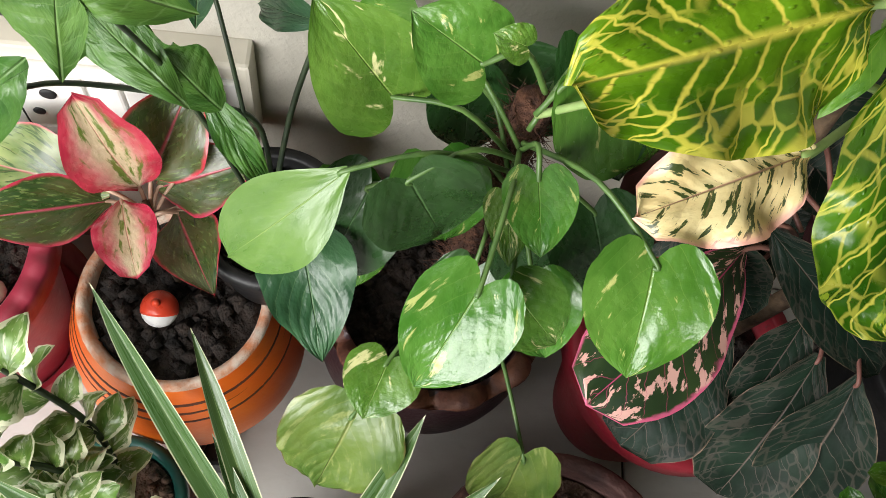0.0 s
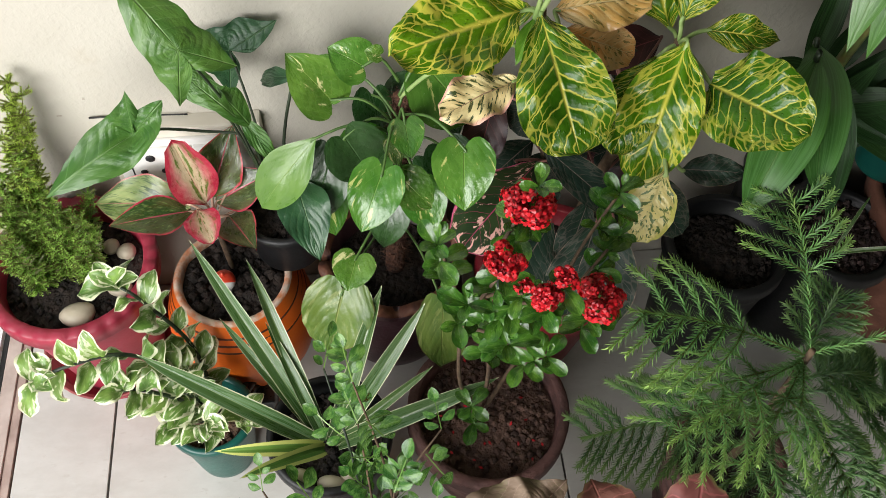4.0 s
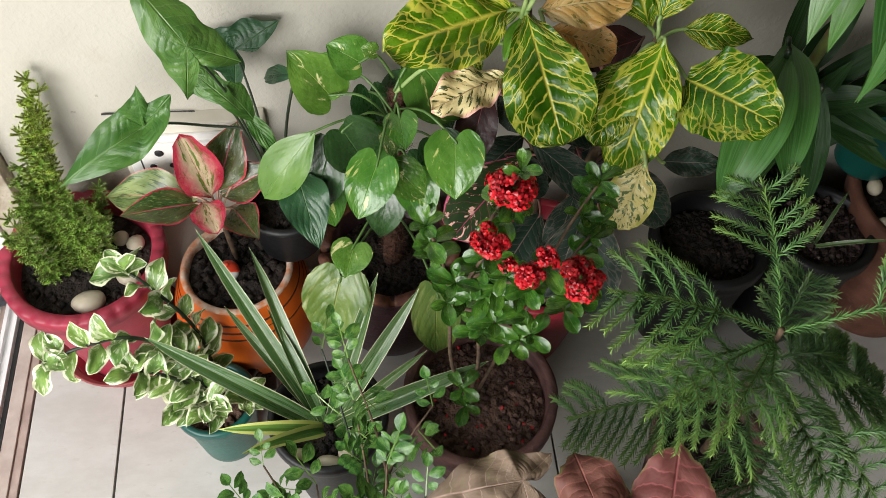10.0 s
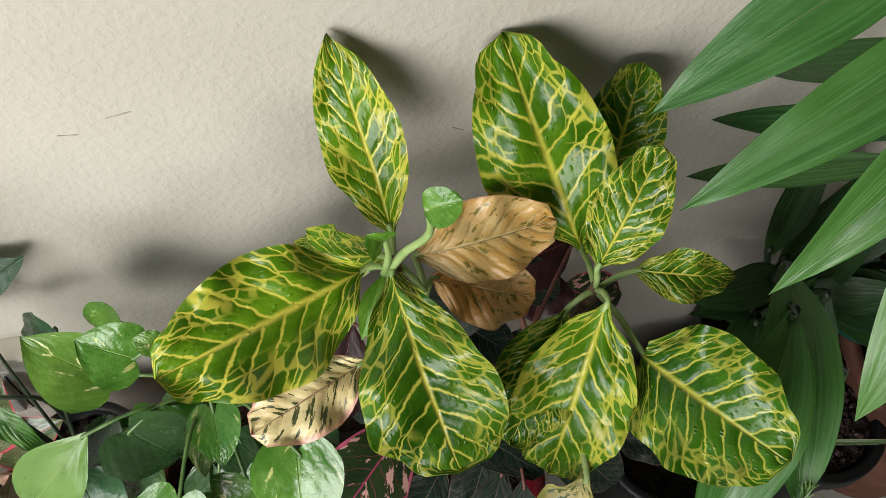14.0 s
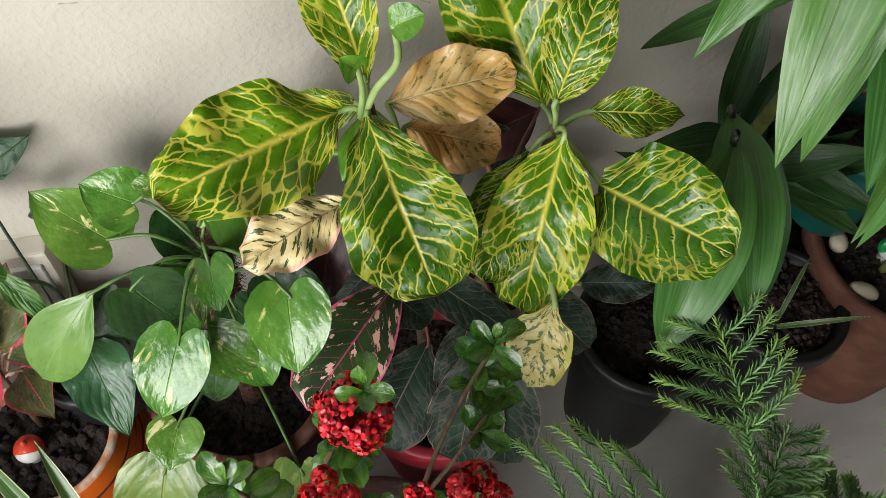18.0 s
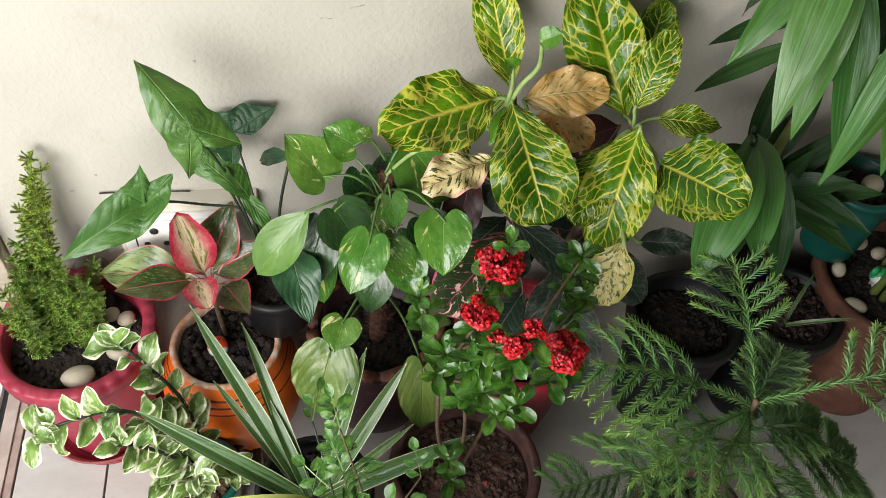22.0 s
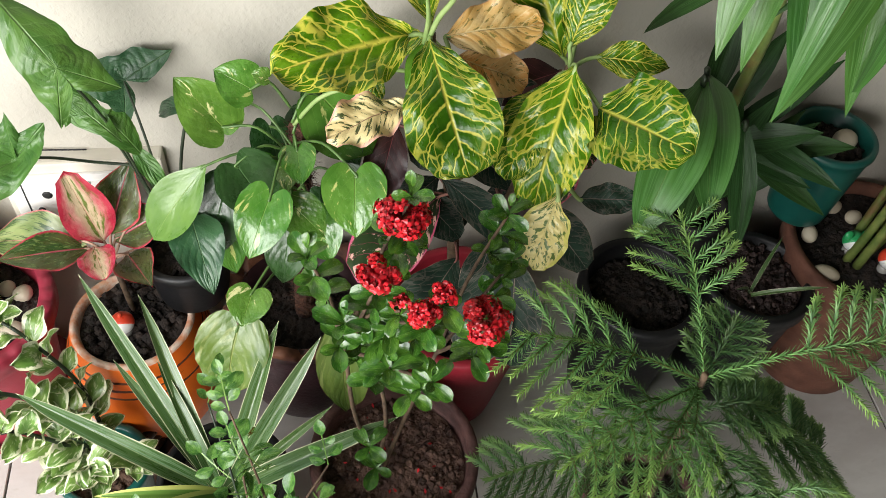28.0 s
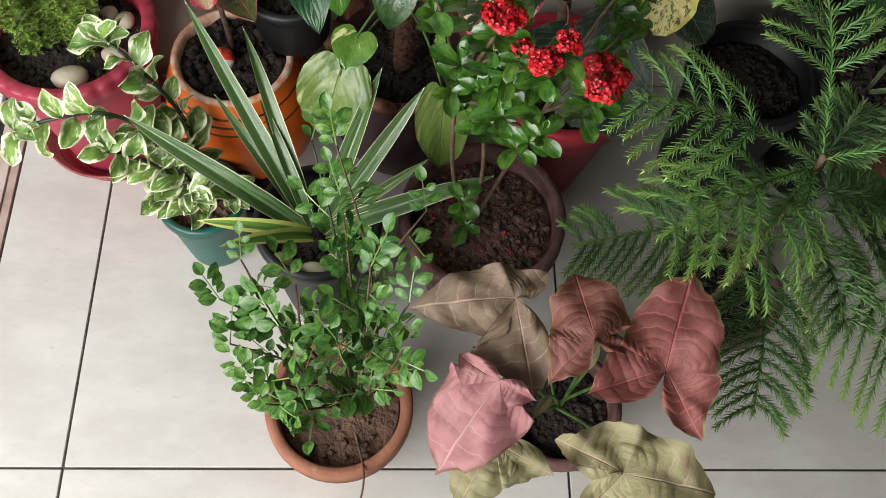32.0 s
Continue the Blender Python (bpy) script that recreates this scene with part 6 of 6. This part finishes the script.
def ixora():
    p = thing("potted_ixora", (0.486, 0.252, 0), "red-flowering ixora in a dark terracotta pot", "plant")
    make_pot(p, M_TERRACOTTA_DARK, 0.09, 0.06, 0.182, 0.007, 0.026, 0.026, soil=M_SOIL_RED, label="damp dark terracotta pot", clods=320)
    rng = random.Random(8)
    petal_rng = random.Random(61)
    verts, faces = [], []
    for _ in range(22):
        a, r = petal_rng.random() * 6.283, 0.075 * math.sqrt(petal_rng.random())
        c = Vector((0.486 + r * math.cos(a), 0.252 + r * math.sin(a), 0.165))
        u = Vector((petal_rng.uniform(-1, 1), petal_rng.uniform(-1, 1), 0.2)).normalized() * 0.0032
        w = u.cross(Vector((0, 0, 1))) * 0.5
        n = len(verts)
        verts += [c - u, c + w, c + u + Vector((0, 0, 0.001)), c - w]
        faces.append((n, n + 1, n + 2, n + 3))
    tagged(part("fallen_petals", mesh_from("fallen_petals", verts, faces), M_FLOWER, p, "scattered red petals"), kind="stuff")
    meshes = small_leaf_set("leaf", 0.0265, 0.0145, "paddle", 5, bend=0.8, fold=0.3, wave=0.03)
    root = Vector((0.468, 0.235, 0.15))
    shoots = [
        (0.484, 0.244, 0.598, 0.025), (0.552, 0.212, 0.496, 0.024), (0.461, 0.209, 0.572, 0.017), (0.497, 0.194, 0.540, 0.015), (0.513, 0.204, 0.552, 0.011), (0.478, 0.200, 0.550, 0.007),
        (0.584, 0.304, 0.535, 0.0), (0.590, 0.290, 0.485, 0.0), (0.410, 0.226, 0.590, 0.0), (0.435, 0.205, 0.530, 0.0), (0.470, 0.185, 0.490, 0.0), (0.505, 0.180, 0.470, 0.0), (0.450, 0.220, 0.500, 0.0), (0.490, 0.250, 0.625, 0.0), (0.455, 0.215, 0.290, 0.0), (0.462, 0.222, 0.225, 0.0),
    ]
    forks = [Vector((0.462, 0.225, 0.42)), Vector((0.52, 0.245, 0.40)), Vector((0.435, 0.222, 0.45))]
    for n, fork in enumerate(forks):
        part("stem", tube_mesh("stem", [root + Vector((0.008 * (n - 1), 0.006 * n, 0)), root.lerp(fork, 0.5) + Vector((0.008 * (1 - n), 0.006, 0)), fork], 0.0026, 0.002, 7), M_BARK, p)
    for x, y, z, size in shoots:
        e = Vector((x, y, z))
        start = min(forks, key=lambda q: (q - e).length) if z > 0.32 else root
        k1 = start.lerp(e, 0.5) + Vector((rng.uniform(-0.008, 0.008), rng.uniform(-0.008, 0.008), 0.006))
        part("branch", tube_mesh("branch", [start, k1, e - Vector((0, 0, 0.012))], 0.0022, 0.0013, 6), M_BARK, p)
        if size:
            flower_head(p, e, size, rng)
        else:
            for q in range(2):
                put_small(p, meshes, rng, e, Vector((rng.uniform(-0.6, 0.6), rng.uniform(-0.6, 0.6), 1)), (rng.uniform(-1, 1), -1, 0.4), M_IXORA_YOUNG, rng.uniform(0.4, 0.6), "young_leaf")
        whorls = 3 if z > 0.3 else 1
        for k in range(whorls):
            c = e - Vector((0, 0, 0.012 + (0.006 if size else 0) + 0.012 * k)) - (e - k1).normalized() * 0.012 * k
            turn = rng.random() * 6
            for q in range(4):
                a = turn + q * 6.283 / 4 + rng.uniform(-0.3, 0.3)
                way = Vector((math.cos(a), math.sin(a), rng.uniform(-0.1, 0.6) if not size else rng.uniform(-0.3, 0.25)))
                put_small(p, meshes, rng, c, way, (rng.uniform(-0.7, 0.3), rng.uniform(-0.9, 0.2), 1), M_IXORA_OLD if rng.random() < 0.04 else M_IXORA, rng.uniform(0.6, 1.08))


norfolk_pine()
feather_fern()
variegated_shrub()
orange_jasmine()
ixora()


# ---- other pots, pebbles and ornaments ----
def plain_pot(name, at, label, material, r_top, r_base, height, soil_drop, soil=M_SOIL, **more):
    p = thing(name, at, label, "pot")
    make_pot(p, material, r_top, r_base, height, soil_drop=soil_drop, soil=soil, **more)
    return p


gritty = plain_pot("flower_pot", (0.962, 0.425, 0), "black plastic pot filled with gritty soil", M_BLACK_PLASTIC, 0.068, 0.05, 0.238, 0.012, M_SOIL_GRIT)
for row in ((0.945, 0.402, 0.225, 1.02, 0.372, 0.275, 0.006), (0.948, 0.405, 0.225, 0.99, 0.45, 0.28, 0.005), (0.945, 0.405, 0.225, 0.905, 0.38, 0.272, 0.005)):
    put_leaf(gritty, row, M_SPIDER, "strap", bend=1.0, fold=0.4, wave=0.0, name="grass_blade")
plain_pot("flower_pot", (0.815, 0.43, 0), "black plastic pot with dark soil", M_BLACK_PLASTIC, 0.074, 0.058, 0.225, 0.03)
plain_pot("flower_pot", (1.34, 0.47, 0), "dark red plastic pot", M_RED_POT, 0.085, 0.06, 0.24, 0.03)

teal = thing("potted_bulb", (1.037, 0.512, 0.264), "small teal pot with a sprouting bulb and a pebble", "plant")
make_pot(teal, M_TEAL, 0.05, 0.038, 0.13, 0.003, 0.008, 0.022, label="teal plastic pot", clods=60)
part("bulb", lathe("bulb", [(0.004, 0), (0.009, 0.006), (0.008, 0.014), (0.0035, 0.024), (0.002, 0.032)], 14), M_TOY_CLEAR, teal, "pale papery bulb", Matrix.Translation((1.028, 0.495, 0.368)))


def pebble(at, size, turn, label="smooth cream pebble on the soil"):
    verts, faces = [], []
    nu, nv = 14, 9
    rng = random.Random(int(at[0] * 1e4))
    a, b, c = size
    k = rng.uniform(-0.15, 0.15)
    for i in range(nv + 1):
        th = math.pi * i / nv
        for j in range(nu):
            ph = 2 * math.pi * j / nu
            x, y, z = math.sin(th) * math.cos(ph), math.sin(th) * math.sin(ph), math.cos(th)
            verts.append((a * x * (1 + k * y), b * y * (1 + k * x), c * z))
    for i in range(nv):
        for j in range(nu):
            q = (j + 1) % nu
            faces.append((i * nu + j, (i + 1) * nu + j, (i + 1) * nu + q, i * nu + q))
    return solo("pebble", mesh_from("pebble", verts, faces), M_PEBBLE, label, "pebble", Matrix.Translation((at[0], at[1], at[2] + c * 0.75)) @ pose(0, 0, 0, 0, 0, turn), group="pebbles on the pots")


for at, size, turn in (((0.011, 0.398, 0.209), (0.021, 0.016, 0.012), 10), ((0.06, 0.485, 0.208), (0.012, 0.011, 0.01), 30), ((0.055, 0.434, 0.208), (0.016, 0.012, 0.009), -10), ((0.04, 0.495, 0.208), (0.011, 0.01, 0.009), 60), ((0.262, 0.188, 0.174), (0.013, 0.012, 0.01), 0), ((0.3, 0.176, 0.174), (0.018, 0.012, 0.01), -20), ((0.322, 0.19, 0.174), (0.014, 0.012, 0.01), 40), ((1.045, 0.412, 0.242), (0.017, 0.011, 0.009), -30), ((1.047, 0.475, 0.242), (0.013, 0.01, 0.011), 70), ((1.113, 0.358, 0.242), (0.013, 0.009, 0.008), 10), ((1.09, 0.362, 0.242), (0.014, 0.009, 0.008), -10), ((1.056, 0.515, 0.373), (0.016, 0.014, 0.011), 20), ((1.1, 0.52, 0.242), (0.012, 0.01, 0.009), 20), ((1.12, 0.5, 0.242), (0.012, 0.01, 0.009), 20)):
    pebble(at, size, turn)


def ball_ornament(name, at, r, cap, label, ears=False):
    """A little stake ornament: a plain white ball with a coloured cap on a clear peg."""
    o = thing(name, at, label, "ornament")
    at = Vector(at)
    up = Matrix.Translation(at)
    ring = [(r * math.sin(math.pi * k / 12), r - r * math.cos(math.pi * k / 12)) for k in range(13)]
    ring[0], ring[-1] = (0.0004, ring[0][1]), (0.0004, ring[-1][1])
    part("peg", lathe("peg", [(r * 0.55, 0), (r * 0.6, r * 0.5), (r * 0.4, r * 0.9)], 14), M_TOY_CLEAR, o, "", up)
    part("ball", lathe("ball", ring, 22), M_TOY_WHITE, o, "", Matrix.Translation(at + Vector((0, 0, r * 0.8))))
    shell = [(1.03 * r * math.sin(math.pi * k / 20), r - 1.03 * r * math.cos(math.pi * k / 20)) for k in range(9, 21)]
    shell[-1] = (0.0004, shell[-1][1])
    part("cap", lathe("cap", shell, 22), cap, o, "", Matrix.Translation(at + Vector((0, 0, r * 1.8))) @ pose(0, 0, 0, -58, 0, 0) @ Matrix.Translation((0, 0, -r)))
    knob = [(0.0004, 0), (r * 0.2, r * 0.06), (r * 0.24, r * 0.22), (r * 0.12, r * 0.4), (0.0004, r * 0.44)]
    if ears:
        for s in (-1, 1):
            disc = [(0.0004, 0), (r * 0.48, 0.001), (r * 0.48, 0.004), (0.0004, 0.005)]
            part("disc", lathe("disc", disc, 18), cap, o, "", Matrix.Translation(at + Vector((s * r * 0.85, 0.002, r * 2.65))) @ pose(0, 0, 0, 70, 0, 0))
    else:
        part("knob", lathe("knob", knob, 12), cap, o, "", Matrix.Translation(at + Vector((0, 0, r * 2.75))))
    return o


ball_ornament("ball_ornament", (0.182, 0.428, 0.198), 0.0135, M_TOY_RED, "red and white plastic ball ornament stuck in soil")
ball_ornament("ball_ornament", (1.126, 0.416, 0.24), 0.014, M_TOY_RED, "red and white plastic ball ornament stuck in soil")
ball_ornament("ball_ornament", (1.091, 0.448, 0.24), 0.0135, M_TOY_GREEN, "white plastic ball ornament with green discs on top", True)


def resin_ornament():
    """A carved lump with a round end and two feet, as one mesh."""
    bm = bmesh.new()
    for at, size in (((0.006, 0, 0.014), (0.026, 0.018, 0.017)), ((-0.017, -0.008, 0.024), (0.012, 0.011, 0.01)), ((-0.007, -0.016, 0.005), (0.009, 0.006, 0.006)), ((0.018, -0.018, 0.005), (0.009, 0.006, 0.006))):
        made = bmesh.ops.create_icosphere(bm, subdivisions=3, radius=1)
        for v in made["verts"]:
            v.co *= 1 + 0.14 * noise.noise(v.co * 2.6) + 0.05 * math.sin(9 * v.co.x)
            v.co = Vector((v.co.x * size[0] + at[0], v.co.y * size[1] + at[1], v.co.z * size[2] + at[2]))
    me = bpy.data.meshes.new("resin_ornament")
    bm.to_mesh(me)
    bm.free()
    solo("resin_ornament", me, M_TOY_BROWN, "carved brown resin garden ornament on the soil", "ornament", Matrix.Translation((1.172, 0.42, 0.242)))


def tube_ornament():
    o = thing("tube_ornament", (0.2, 0.345, 0), "small black and gold ornament leaning on the orange pot", "ornament")
    for k in range(3):
        z = 0.055 + 0.017 * k
        m = Matrix.Translation((0.2, 0.362, z)) @ pose(0, 0, 0, 70, 0, -25)
        t = part("tube", lathe("tube", [(0.0075, 0), (0.0075, 0.04), (0.0068, 0.0405)], 18), M_TOY_BLACK, o, "", m)
        part("end_cap", lathe("end_cap", [(0.0055, 0.0405), (0.0055, 0.0425), (0.002, 0.043)], 18), M_GOLD, t, "", m)
    part("foot", box_mesh("foot", (0.185, 0.34, 0.0), (0.222, 0.37, 0.05), 0.004), M_TOY_BLACK, o)


resin_ornament()
tube_ornament()

solo("plant_saucer", lathe("plant_saucer", [(0.064, 0.001), (0.074, 0.001), (0.08, 0.014), (0.077, 0.0145), (0.071, 0.006), (0.064, 0.006)], 48, caps=False), M_RED_POT, "shallow dark red saucer round the foot of the red pot", "saucer", Matrix.Translation((0.0, 0.46, 0)))


# ---- floor ----
floor = thing("floor", (0, 0, 0), "cream marble-look floor tiles with dark joints", "floor", kind="structure")
part("bed", box_mesh("bed", (-0.1255, -2.6, -0.05), (3.2, WALL_Y, -0.004)), M_GROUT, floor)
tile_full = box_mesh("tile", (0.0015, 0.0015, -0.012), (0.5985, 0.5985, 0.0), 0.0012)
for i in range(-1, 6):
    for j in range(-5, 1):
        x0, x1 = max(i * 0.6, -0.1255), min(i * 0.6 + 0.6, 3.2)
        y0, y1 = max(j * 0.6, -2.6), min(j * 0.6 + 0.6, WALL_Y)
        if x1 - x0 > 0.59 and y1 - y0 > 0.59:
            part("tile", tile_full, M_TILE, floor, "", Matrix.Translation((i * 0.6, j * 0.6, 0)))
        elif x1 - x0 > 0.02 and y1 - y0 > 0.02:
            part("tile", box_mesh("tile", (x0 + 0.0015, y0 + 0.0015, -0.012), (x1 - 0.0015, y1 - 0.0015, 0.0), 0.0012), M_TILE, floor)
